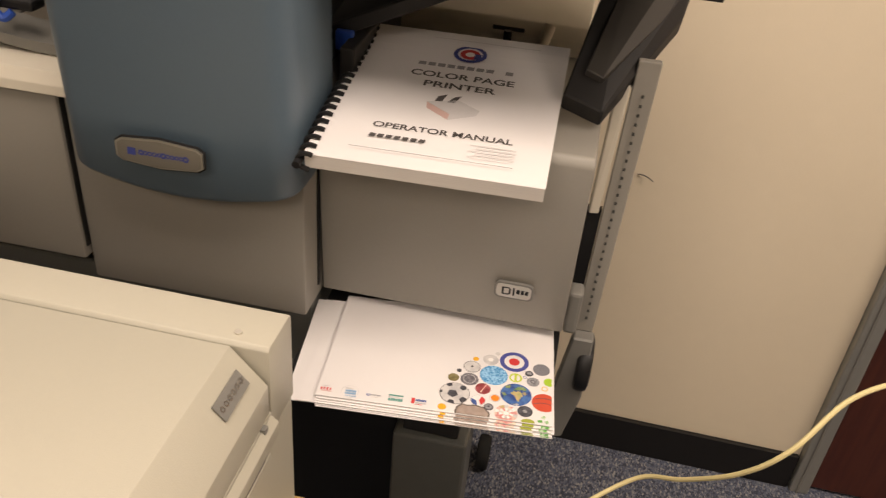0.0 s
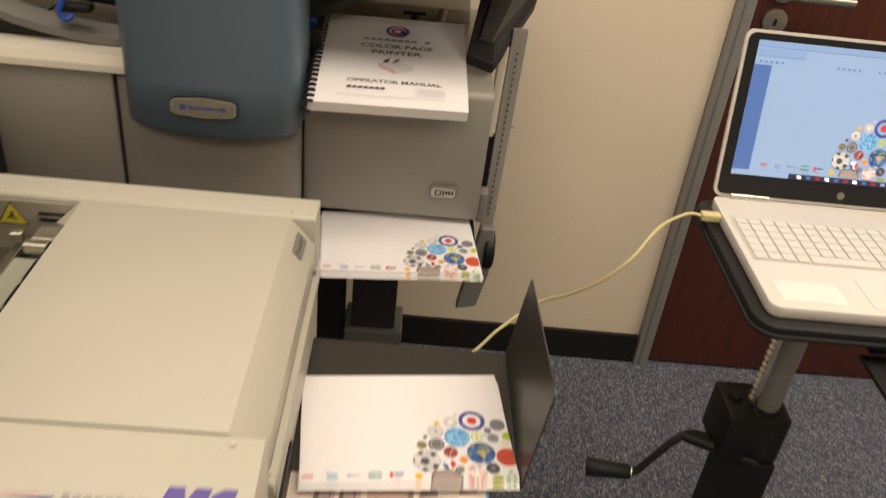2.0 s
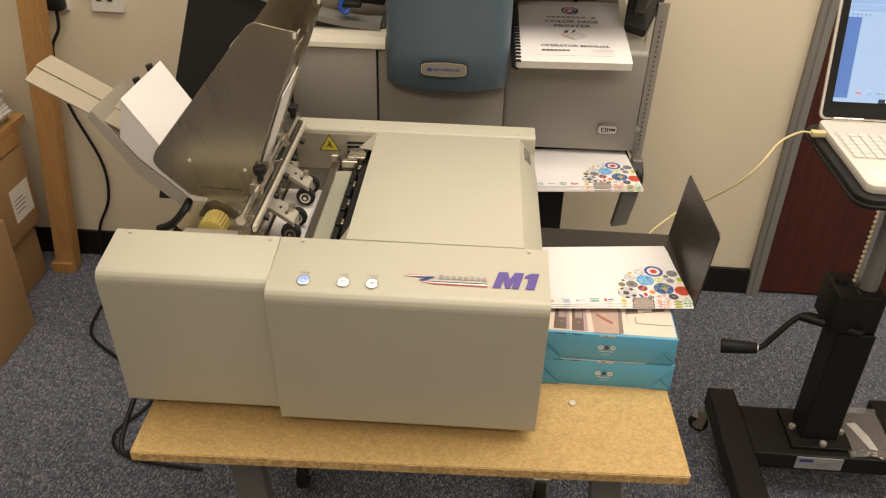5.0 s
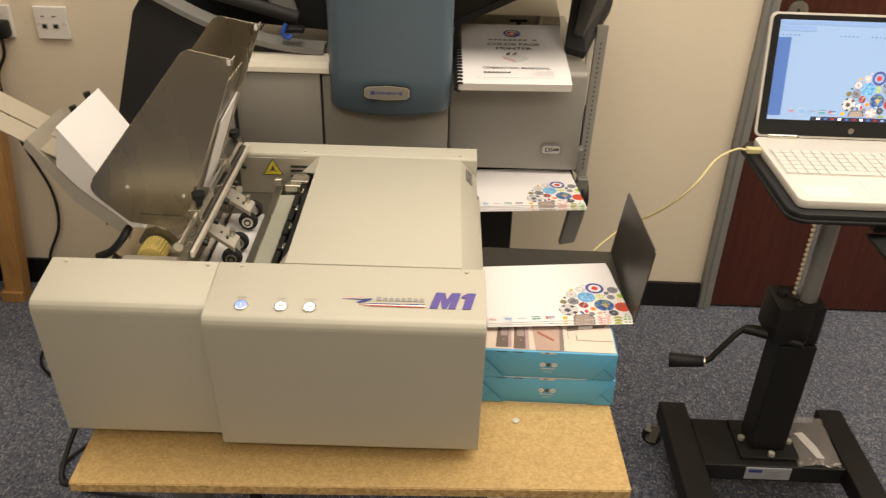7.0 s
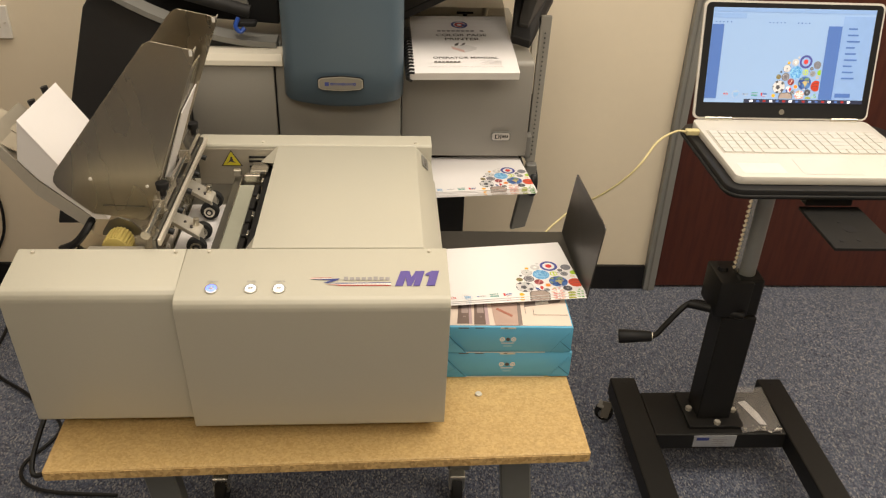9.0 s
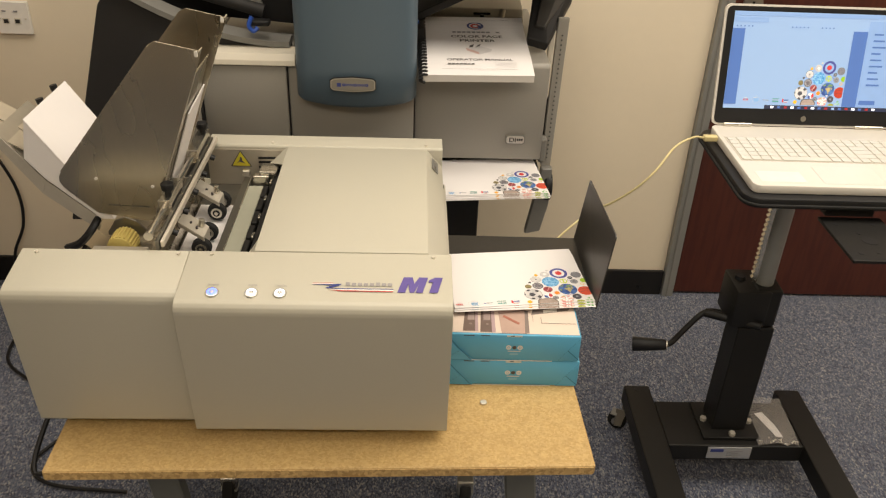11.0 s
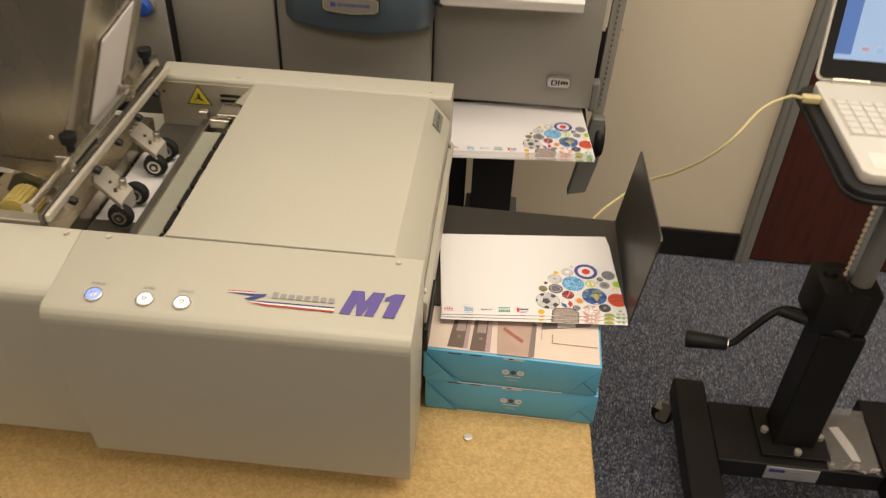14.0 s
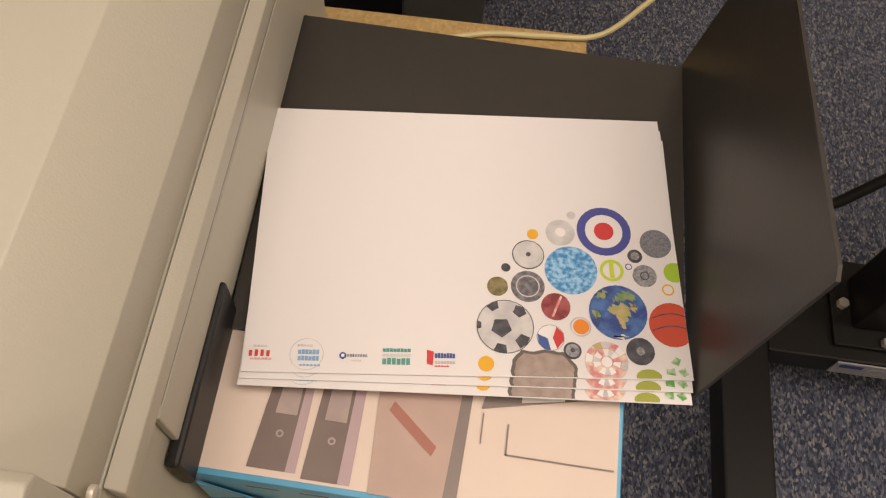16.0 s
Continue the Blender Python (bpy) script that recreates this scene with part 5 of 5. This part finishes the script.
# tilted display housing
part("display_back", slab([(0.163, 0.774, 0.966), (0.203, 0.762, 0.958), (0.270, 0.896, 1.018), (0.278, 0.930, 1.052), (0.288, 1.00, 1.130), (0.208, 1.00, 1.125)], 0.022, bevel=0.002), M_CHARCOAL, inserter, "charcoal tilted control housing")
part("display_face", slab([(0.180, 0.792, 0.984), (0.198, 0.786, 0.980), (0.258, 0.890, 1.024), (0.262, 0.940, 1.070), (0.215, 0.940, 1.075)], 0.0255, bevel=0.001), mat("taupe_plastic", (0.050, 0.046, 0.042), 0.45), inserter, "dark taupe control panel")
strip = part("perforated_strip", slab([(0.222, 0.785, 0.690), (0.243, 0.785, 0.690), (0.254, 0.805, 1.015), (0.231, 0.805, 1.015)], -0.012, bevel=0.001), M_GREY, inserter, "grey perforated metal strip")
for k in range(28):
    f0 = (k + 1) / 23.5
    c = Vector((0.2325 + 0.0075 * f0, 0.7845 + 0.0145 * f0, 0.700 + 0.235 * f0))
    part("hole", box(c.x - 0.0014, c.x + 0.0014, c.y - 0.0015, c.y - 0.0003, c.z - 0.0016, c.z + 0.0016), M_HOLEGREY, strip)
# Black slab stands in for the shade in the gap beside the strip.
part("gap_shade", slab([(0.2075, 0.80, 0.70), (0.2215, 0.80, 0.70), (0.2255, 0.81, 0.845), (0.2075, 0.81, 0.845)], 0.01), M_BLACK, inserter)
part("side_cheek", slab([(0.2105, 0.795, 0.846), (0.2205, 0.797, 0.846), (0.2265, 0.808, 0.990), (0.214, 0.808, 0.985)], 0.008, bevel=0.001), M_BEIGE, inserter, "pale beige cheek beside the strip")
part("side_lug", box(0.2065, 0.222, 0.735, 0.760, 0.72, 0.775, 0.004), M_DGREY, inserter)
part("support_arm", slab([(0.198, 0.768, 0.522), (0.232, 0.768, 0.530), (0.246, 0.768, 0.600), (0.246, 0.768, 0.690), (0.222, 0.768, 0.690), (0.210, 0.768, 0.600)], -0.02, bevel=0.002), M_DGREY, inserter, "grey curved support arm")
part("round_foot", rod((0.232, 0.790, 0.640), (0.250, 0.790, 0.640), 0.036, 26, bevel=0.006), M_BLACK, inserter, smooth=True)
part("under_bracket", box(0.10, 0.205, 0.70, 0.76, 0.690, 0.7095, 0.003), M_CHARCOAL, inserter)
part("under_hook", box(0.125, 0.150, 0.69, 0.72, 0.665, 0.6895, 0.006), M_DGREY, inserter)
# curved rim and dark hoppers on the left
rim = bmesh.new()
rim_line = lambda x: 0.976 + 0.127 * ((x + 0.306) / 0.36) ** 2
rings = [[rim.verts.new((x, y, rim_line(x) + dz)) for y, dz in ((0.688, 0.0), (0.688, 0.011), (0.735, 0.013), (0.735, 0.0))] for x in [-0.650 + 0.0344 * k for k in range(11)]]
for r0, r1 in zip(rings, rings[1:]):
    for k in range(4):
        rim.faces.new((r0[k], r0[(k + 1) % 4], r1[(k + 1) % 4], r1[k]))
rim.faces.new(rings[0][::-1]), rim.faces.new(rings[-1])
part("curved_rim", rim, M_DGREY, inserter, "mid-grey curved rim")
part("dark_hopper", prism([(-0.64, 1.02), (-0.45, 1.00), (-0.31, 0.99), (-0.31, 1.30), (-0.64, 1.30)], "y", 0.80, 0.95, 0.004), M_BLACK, inserter)
part("hopper_wing", slab([(-0.50, 0.745, 1.090), (-0.43, 0.745, 1.075), (-0.375, 0.745, 1.020), (-0.360, 0.745, 1.035), (-0.390, 0.745, 1.14)], 0.012, bevel=0.002), M_DGREY, inserter)
part("hopper_bar", rod((-0.56, 0.745, 1.085), (-0.36, 0.745, 1.030), 0.013, 14), M_CHARCOAL, inserter, smooth=True)
part("hopper_roll", rod((-0.52, 0.76, 1.110), (-0.42, 0.78, 1.075), 0.030, 20), M_BLACK, inserter, smooth=True)
part("blue_clip", tube([(-0.374, 0.690, 1.034), (-0.380, 0.686, 1.018), (-0.372, 0.686, 1.008), (-0.364, 0.690, 1.014)], 0.0042, 8), M_BLUECLIP, inserter, "bright blue cable clip")
part("clip_block", box(-0.385, -0.342, 0.690, 0.712, 1.0155, 1.026, 0.003), M_BLACK, inserter)

# ---- operator manual ----
manual = thing("spiral_manual", (0.06, 0.73, 0.955), "comb-bound operator manual with a white cover, lying on the inserting machine", "manual")
BOOK = Plane((-0.046, 0.606, 0.9545), (0.210, 0.012, 0), (-0.008, 0.250, 0.0355))
LONG = 0.250


def droop(b):
    """The front of the book sags over the machine's edge, and the far end rides up on the hopper's foot."""
    return -0.0055 * max(0.0, (0.09 - b) / 0.09) ** 2 + 0.006 * max(0.0, (b - 0.2) / 0.05) ** 2


LINE = [(0.010 + (LONG - 0.010) * k / 16, droop(0.010 + (LONG - 0.010) * k / 16)) for k in range(17)]
part("page_block", ribbon(BOOK, 0, 0.213, LINE, 0.0135), M_PAPEREDGE, manual, "block of white pages")
front_page = part("front_cover", ribbon(BOOK, -0.001, 0.2135, [(b, l + 0.0007) for b, l in LINE], 0.0004), M_PAPER, manual, "white printed front cover")
for k in range(20):
    b = 0.008 + 0.0122 * k
    ringc = [BOOK.at(0.008, b, 0.0016 + droop(b)), BOOK.at(0.001, b, 0.003 + droop(b)), BOOK.at(-0.006, b, -0.003 + droop(b)), BOOK.at(-0.004, b, -0.011 + droop(b)), BOOK.at(0.004, b, -0.0145 + droop(b))]
    part("binding_ring", tube(ringc, 0.0024, 6, steps=3), M_BLACK, manual)
part("binding_spine", rod(BOOK.at(-0.005, 0.0, -0.010), BOOK.at(-0.005, LONG, -0.006), 0.0038, 10), M_BLACK, manual, "black plastic comb spine")
for words, b, size, wd in (("COLOR PAGE", 0.168, 0.0150, 0.105), ("PRINTER", 0.149, 0.0150, 0.072), ("OPERATOR MANUAL", 0.066, 0.0120, 0.130)):
    BOOK.text(words, 0.112, b, size, M_INK, front_page, "cover_lettering", 0.0012 + droop(b), wd, True)
for k in range(10):
    if k == 8:
        continue
    part("title_block", BOOK.bar(0.0632 + 0.0100 * k, 0.0708 + 0.0100 * k, 0.1850, 0.1915, 0.0012), M_GREYINK, front_page)
for k in range(7):
    a = 0.048 + 0.0076 * k
    part("maker_block", BOOK.shape(((a, 0.0455), (a + 0.0056, 0.0455), (a + 0.0064, 0.0505), (a + 0.0010, 0.0505)), 0.0010), M_INK, front_page)
part("emblem_ring", BOOK.ring(0.112, 0.2150, 0.0130, 0.0175, 0.0030), M_NAVY, front_page)
part("emblem_swirl", BOOK.ring(0.112, 0.2145, 0.0050, 0.0105, 0.0030), M_RED, front_page)
part("emblem_bar", BOOK.bar(0.117, 0.124, 0.205, 0.216, 0.0034), M_NAVY, front_page)
M_PICT = mat("cover_picture_pink", (0.62, 0.42, 0.38), 0.6, vary=0.1)
for pts, m in ((((0.087, 0.116), (0.112, 0.099), (0.139, 0.111), (0.116, 0.125)), M_PALEINK), (((0.087, 0.116), (0.112, 0.099), (0.112, 0.089), (0.089, 0.105)), M_PICT), (((0.112, 0.099), (0.139, 0.111), (0.137, 0.102), (0.112, 0.089)), M_PALEINK),
               (((0.094, 0.119), (0.101, 0.119), (0.104, 0.133), (0.096, 0.128)), M_INK), (((0.106, 0.119), (0.113, 0.119), (0.118, 0.133), (0.112, 0.130)), M_INK)):
    part("cover_picture", BOOK.shape(pts, 0.0010), m, front_page)
part("rule_line", BOOK.bar(0.035, 0.182, 0.0265, 0.0270, 0.0010), M_GREYINK, front_page)
part("rule_line", BOOK.bar(0.070, 0.185, 0.2370, 0.2375, 0.0060), M_PALEINK, front_page)
for k in range(5):
    part("small_print", BOOK.bar(0.140 + 0.006 * (k % 2), 0.182, 0.0530 - 0.0045 * k, 0.0539 - 0.0045 * k, 0.0010), M_PALEINK, front_page)

# ---- laptop stand: gear, crank, casters, label ----
part("gear_housing", box(0.624, 0.700, 0.535, 0.630, 0.4355, 0.528, 0.006), M_BLACKPAINT, stand, "black gear housing", smooth=True)
part("clamp_collar", box(0.665, 0.724, 0.540, 0.610, 0.4358, 0.530, 0.006), M_BLACKPAINT, stand)
part("housing_knob", rod((0.645, 0.59, 0.528), (0.645, 0.59, 0.536), 0.012, 16, r2=0.010), M_BLACK, stand, smooth=True)
part("crank_shaft", rod((0.585, 0.585, 0.440), (0.69, 0.53, 0.445), 0.010, 14), M_BLACKPAINT, stand, smooth=True)
part("crank_arm", tube([(0.630, 0.590, 0.436), (0.600, 0.596, 0.436), (0.575, 0.590, 0.425), (0.540, 0.580, 0.385), (0.522, 0.575, 0.363), (0.505, 0.575, 0.354)], 0.0065, 10), M_BLACKPAINT, stand, "bent black crank arm", smooth=True)
part("crank_grip", rod((0.512, 0.575, 0.356), (0.440, 0.592, 0.344), 0.012, 18, r2=0.017, bevel=0.003), M_BLACK, stand, "black crank grip", smooth=True)
part("grip_ferrule", rod((0.514, 0.5745, 0.3563), (0.510, 0.5755, 0.3557), 0.0095, 14), M_BRIGHT, stand, smooth=True)
part("tooth_rack", box(0.664, 0.674, 0.570, 0.580, 0.531, 0.8215, 0.001), M_BRIGHT, stand, "zinc toothed rack")
for k in range(24):
    part("tooth", prism([(0.6595, 0.542 + 0.0114 * k), (0.6638, 0.5395 + 0.0114 * k), (0.6638, 0.5465 + 0.0114 * k)], "y", 0.570, 0.580), M_BRIGHT, stand)
part("rim_groove", prism(rounded(0.507, 0.945, 0.352, 0.665, 0.035), "z", 0.8265, 0.832, 0.002), M_RUBBER, stand, smooth=True)
part("pole_collar", rod((0.692, 0.575, 0.805), (0.692, 0.575, 0.8215), 0.032, 20), M_BLACKPAINT, stand, smooth=True)
mount = part("mount_plate", box(0.652, 0.762, 0.226, 0.372, 0.796, 0.802, 0.001), M_BLACKPAINT, stand, "black drilled mounting plate")
part("plate_neck", box(0.664, 0.75, 0.3725, 0.56, 0.802, 0.8215, 0.002), M_BLACKPAINT, stand)
for hx, hy, r in ((0.707, 0.290, 0.013), (0.675, 0.250, 0.005), (0.735, 0.248, 0.005), (0.705, 0.252, 0.004), (0.672, 0.345, 0.004), (0.738, 0.345, 0.004), (0.700, 0.315, 0.005)):
    part("plate_hole", rod((hx, hy, 0.8022), (hx, hy, 0.8026), r, 16), M_BLACK, mount)
for bx, by in ((0.634, 0.566), (0.688, 0.517), (0.740, 0.560)):
    part("bolt_head", rod((bx, by, 0.1422), (bx, by, 0.1505), 0.0075, 6), M_ZINC, stand, "zinc hex bolt")
for fx, fy in ((0.504, 0.680), (0.881, 0.672)):
    part("foot_hole", rod((fx, fy, 0.1352), (fx, fy, 0.1358), 0.009, 16), M_BLACK, stand)
for cx, cy in ((0.504, 0.14), (0.881, 0.14), (0.893, 0.655)):
    c = part("caster", rod((cx - 0.007, cy, 0.022), (cx + 0.007, cy, 0.022), 0.022, 20, bevel=0.004), M_RUBBER, stand, "black swivel caster", smooth=True)
    part("caster_fork", box(cx - 0.009, cx + 0.009, cy - 0.008, cy + 0.008, 0.026, 0.086, 0.003), M_DARKSTEEL, c)
swivel = part("caster", rod((0.466, 0.683, 0.024), (0.476, 0.699, 0.024), 0.024, 20, bevel=0.004), M_RUBBER, stand, "black swivel caster with a grey hub", smooth=True)
part("caster_hub", rod((0.4635, 0.679, 0.024), (0.4785, 0.703, 0.024), 0.011, 14), M_BRIGHT, swivel, smooth=True)
part("caster_fork", slab([(0.459, 0.676, 0.020), (0.476, 0.668, 0.020), (0.488, 0.680, 0.062), (0.464, 0.690, 0.062)], 0.003, bevel=0.0006), M_DARKSTEEL, swivel)
part("brake_lever", slab([(0.448, 0.684, 0.046), (0.462, 0.676, 0.046), (0.474, 0.692, 0.052), (0.460, 0.702, 0.052)], 0.004, bevel=0.001), M_DGREY, swivel)
part("caster_stem", rod((0.484, 0.692, 0.060), (0.500, 0.684, 0.0845), 0.008, 12), M_DARKSTEEL, swivel)
part("rating_label", box(0.628, 0.729, 0.487, 0.4895, 0.097, 0.131, 0.0005), mat("silver_label", (0.42, 0.43, 0.45), 0.3, metal=0.3), stand, "silvery white rating label")
part("label_mark", box(0.634, 0.664, 0.486, 0.4868, 0.118, 0.126), M_NAVY, stand)
for k in range(4):
    part("label_mark", box(0.672, 0.700 + 0.008 * (k % 2), 0.486, 0.4868, 0.102 + 0.006 * k, 0.1035 + 0.006 * k), M_GREYINK, stand)
bag = thing("plastic_bag", (0.795, 0.565, 0.1335), "clear plastic bag of small screws on the stand's base", "plastic bag")
random.seed(3)
bm = bmesh.new()
G = 9
grid = [[bm.verts.new((0.742 + 0.095 * i / (G - 1) + 0.010 * j / (G - 1), 0.488 + 0.158 * j / (G - 1), 0.1365 + random.uniform(0, 0.007) + 0.006 * math.sin(math.pi * i / (G - 1)))) for i in range(G)] for j in range(G)]
for j in range(G - 1):
    for i in range(G - 1):
        bm.faces.new((grid[j][i], grid[j][i + 1], grid[j + 1][i + 1], grid[j + 1][i]))
film_ = part("bag_film", bm, M_BAG, bag, "crinkled clear film", smooth=True)
part("paper_slip", slab([(0.770, 0.600, 0.1350), (0.790, 0.604, 0.1350), (0.806, 0.560, 0.1350), (0.812, 0.520, 0.1350), (0.796, 0.522, 0.1350)], 0.001), M_PAPER, bag, "torn white slip")
for k in range(16):
    x, y = random.uniform(0.75, 0.835), random.uniform(0.492, 0.515)
    part("screw", rod((x, y, 0.1362), (x + random.uniform(-0.008, 0.008), y + random.uniform(-0.006, 0.006), 0.1385), 0.002, 6), M_BRIGHT, bag)

# ---- yellow network cable ----
cable = thing("network_cable", (0.3, 0.56, 0.62), "pale yellow network cable running from the laptop to the table", "cable")
part("cord", tube([(0.500, 0.588, 0.8520), (0.480, 0.588, 0.852), (0.440, 0.565, 0.840), (0.402, 0.530, 0.808), (0.371, 0.530, 0.770), (0.335, 0.555, 0.723), (0.300, 0.578, 0.688), (0.245, 0.550, 0.655), (0.205, 0.528, 0.622), (0.16, 0.520, 0.6192), (0.115, 0.515, 0.6192), (0.07, 0.500, 0.6192)], 0.0023, 8), M_CABLE, cable, smooth=True)
part("plug", box(0.500, 0.5265, 0.581, 0.595, 0.8465, 0.8570, 0.002), M_CABLE, cable, "yellow moulded plug")

# ---- door furniture ----
handle = part("door_handle", rod((0.818, 1.306, 0.998), (0.818, 1.296, 0.998), 0.027, 28, bevel=0.002), M_SILVER, door, "brushed steel lever handle", smooth=True)
part("lever", tube([(0.818, 1.296, 0.998), (0.818, 1.262, 0.998), (0.828, 1.248, 0.998), (0.85, 1.245, 0.998), (0.94, 1.245, 0.998)], 0.010, 12), M_SILVER, handle, smooth=True)
esc = part("keyhole_plate", rod((0.818, 1.306, 0.932), (0.818, 1.297, 0.932), 0.026, 28, bevel=0.002), M_SILVER, door, "round steel keyhole plate", smooth=True)
part("keyhole", box(0.815, 0.821, 1.2958, 1.2966, 0.924, 0.938), M_BLACK, esc)

# ---- wall sockets, plug and cords ----
def socket(x, name, label):
    s = thing(name, (x + 0.043, 1.31, 0.833), label, "wall socket")
    part("face_plate", box(x, x + 0.086, 1.298, 1.3095, 0.790, 0.876, 0.002), M_WHITE, s)
    return s


s2 = socket(-1.172, "network_socket", "white double network socket plate on the wall")
for sx in (-1.148, -1.118):
    part("port", box(sx - 0.009, sx + 0.009, 1.2968, 1.2979, 0.818, 0.833, 0.0006), M_BEIGE, s2, "network port")
    part("port_hole", box(sx - 0.006, sx + 0.006, 1.2962, 1.2967, 0.820, 0.830), M_CHARCOAL, s2)
    part("port_label", box(sx - 0.006, sx + 0.004, 1.2962, 1.2979, 0.850, 0.853), M_GREYINK, s2)
for sx in (-1.163, -1.096):
    part("plate_screw", rod((sx, 1.2962, 0.832), (sx, 1.298, 0.832), 0.0028, 10), M_BRASSY, s2)
s1 = socket(-1.322, "power_socket", "white double power socket with one plug in it")
for sx in (-1.300, -1.262):
    part("switch", box(sx - 0.006, sx + 0.006, 1.2955, 1.2979, 0.852, 0.868, 0.001), M_WHITE, s1)
plug = thing("power_plug", (-1.258, 1.296, 0.82), "black three-pin power plug with its cord", "plug")
part("plug_body", box(-1.283, -1.236, 1.262, 1.2975, 0.795, 0.842, 0.010), M_BLACK, plug, smooth=True)
part("cord", tube([(-1.260, 1.275, 0.800), (-1.262, 1.270, 0.75), (-1.300, 1.280, 0.675), (-1.290, 1.283, 0.52), (-1.232, 1.285, 0.345), (-1.235, 1.285, 0.22), (-1.285, 1.285, 0.11), (-1.285, 1.26, 0.012), (-1.20, 1.10, 0.008), (-1.165, 0.90, 0.008), (-1.02, 0.78, 0.008), (-0.90, 0.66, 0.008), (-0.945, 0.53, 0.008), (-0.88, 0.46, 0.008), (-0.70, 0.44, 0.008)], 0.0045, 8, steps=8), M_BLACK, plug, "black mains cord", smooth=True)
cord = thing("printer_cord", (-0.57, 0.2, 0.5), "black mains cord looping down beside the table", "cable")
part("cord", tube([(-0.552, 0.30, 0.645), (-0.590, 0.22, 0.630), (-0.610, 0.08, 0.585), (-0.600, -0.02, 0.555), (-0.560, 0.05, 0.540), (-0.535, 0.20, 0.50), (-0.53, 0.38, 0.30), (-0.55, 0.50, 0.10), (-0.60, 0.56, 0.008), (-0.70, 0.62, 0.008)], 0.004, 8, steps=8), M_BLACK, cord, smooth=True)
mark = thing("wall_wire", (0.30, 1.309, 0.65), "thin dark wire end sticking out of the wall", "wire")
part("wire", tube([(0.292, 1.309, 0.643), (0.304, 1.302, 0.645), (0.318, 1.296, 0.640)], 0.0009, 6), M_INK, mark)
part("skirting_pin", rod((0.655, 1.2975, 0.030), (0.655, 1.285, 0.032), 0.004, 8), M_BLACK, mark)

# ---- wooden shelf unit with boxes ----
shelf = thing("shelf_unit", (-1.6, 1.0, 0), "rough pine shelf unit holding boxes and papers", "shelf")
post = bmesh.new()
merge(post, slab([(-1.405, 1.195, 0.0), (-1.345, 1.195, 0.0), (-1.238, 1.195, 1.05), (-1.296, 1.195, 1.05)], -0.045, bevel=0.002))
part("post", post, M_PINE, shelf, "pine upright post")
part("post_foot", box(-1.412, -1.345, 1.185, 1.243, 0.0, 0.035, 0.002), M_PINE, shelf, "pale cut foot of the post")
part("shelf_board", box(-2.0, -1.40, 0.55, 1.235, 0.489, 0.511, 0.002), M_PINE, shelf)
part("shelf_rail", box(-1.440, -1.4005, 0.55, 1.19, 0.445, 0.4885, 0.002), M_PINE, shelf)
part("back_leg", box(-2.0, -1.96, 1.19, 1.235, 0.0, 1.05, 0.002), M_PINE, shelf)
part("front_leg", box(-2.0, -1.96, 0.55, 0.595, 0.0, 0.4885, 0.002), M_PINE, shelf)


def carton(x0, x1, y0, y1, z0, z1, label, marked=False):
    c = thing("cardboard_box", ((x0 + x1) / 2, (y0 + y1) / 2, z0), label, "cardboard box", "boxes on the shelf")
    part("carton", box(x0, x1, y0, y1, z0, z1, 0.004), M_CARD, c, smooth=True)
    part("tape", box((x0 + x1) / 2 - 0.025, (x0 + x1) / 2 + 0.025, y0 + 0.01, y1 - 0.01, z1 + 0.0002, z1 + 0.0007), M_BEIGE, c, "brown packing tape")
    if marked:
        lab = part("shipping_label", box(x1 + 0.0002, x1 + 0.0008, 1.068, 1.166, z0 + 0.050, z0 + 0.150), M_LABEL, c, "white shipping label")
        for k in range(4):
            part("label_line", box(x1 + 0.0009, x1 + 0.0012, 1.080, 1.125 + 0.006 * (k % 3), z0 + 0.075 + 0.012 * k, z0 + 0.079 + 0.012 * k), M_GREYINK, lab)


carton(-1.85, -1.432, 0.82, 1.19, 0.0, 0.195, "large closed brown cardboard box on the floor under the shelf")
carton(-1.85, -1.402, 0.84, 1.185, 0.1955, 0.440, "closed brown cardboard box with a white shipping label", True)
carton(-1.398, -1.340, 0.56, 0.930, 0.0, 0.348, "small brown cardboard box standing in front of the others")
papers = thing("paper_pile", (-1.5, 1.1, 0.511), "untidy pile of grey printed papers on the shelf", "paper pile")
random.seed(8)
for k in range(14):
    z = 0.5113 + 0.008 * k
    part("loose_paper", turned(box(-1.64, -1.415 + random.uniform(-0.01, 0.01), 0.96, 1.19, z, z + 0.0075, 0.001), (-1.5, 1.08, z), random.uniform(-3, 3)), M_PAPEREDGE if k % 3 else M_PALEINK, papers)

# ---- the printer stands turned a little on its table ----
turn = Matrix.Rotation(radians(0.8), 4, "Z")
back = Vector((0, 0.012, -0.007))
still = Matrix.Rotation(radians(-0.8), 4, "Z") @ Matrix.Translation(printer.location - turn @ printer.location)
for ob in printer.children:
    if ob.name.startswith(("side_guide", "shelf_", "feed_stop", "feed_roller", "roller_frame", "roller_tooth", "roller_housing", "cable_strap", "stop_knob")):
        ob.matrix_basis = still
    elif not ob.name.startswith(("left_front_cover", "right_front_cover", "push_button", "front_screw", "rubber_foot")):
        ob.location += back
fed.location = turn @ (fed.location + back)
fed.rotation_euler = (0, 0, radians(0.8))
printer.location = turn @ printer.location
printer.rotation_euler = (0, 0, radians(0.8))

# ---- the inserting machine stands turned a little to the wall ----
pivot = Vector((0.2, 0.71, 0))
inserter.location = Matrix.Rotation(radians(1.0), 4, "Z") @ (inserter.location - pivot) + pivot
inserter.rotation_euler = (0, 0, radians(1.0))
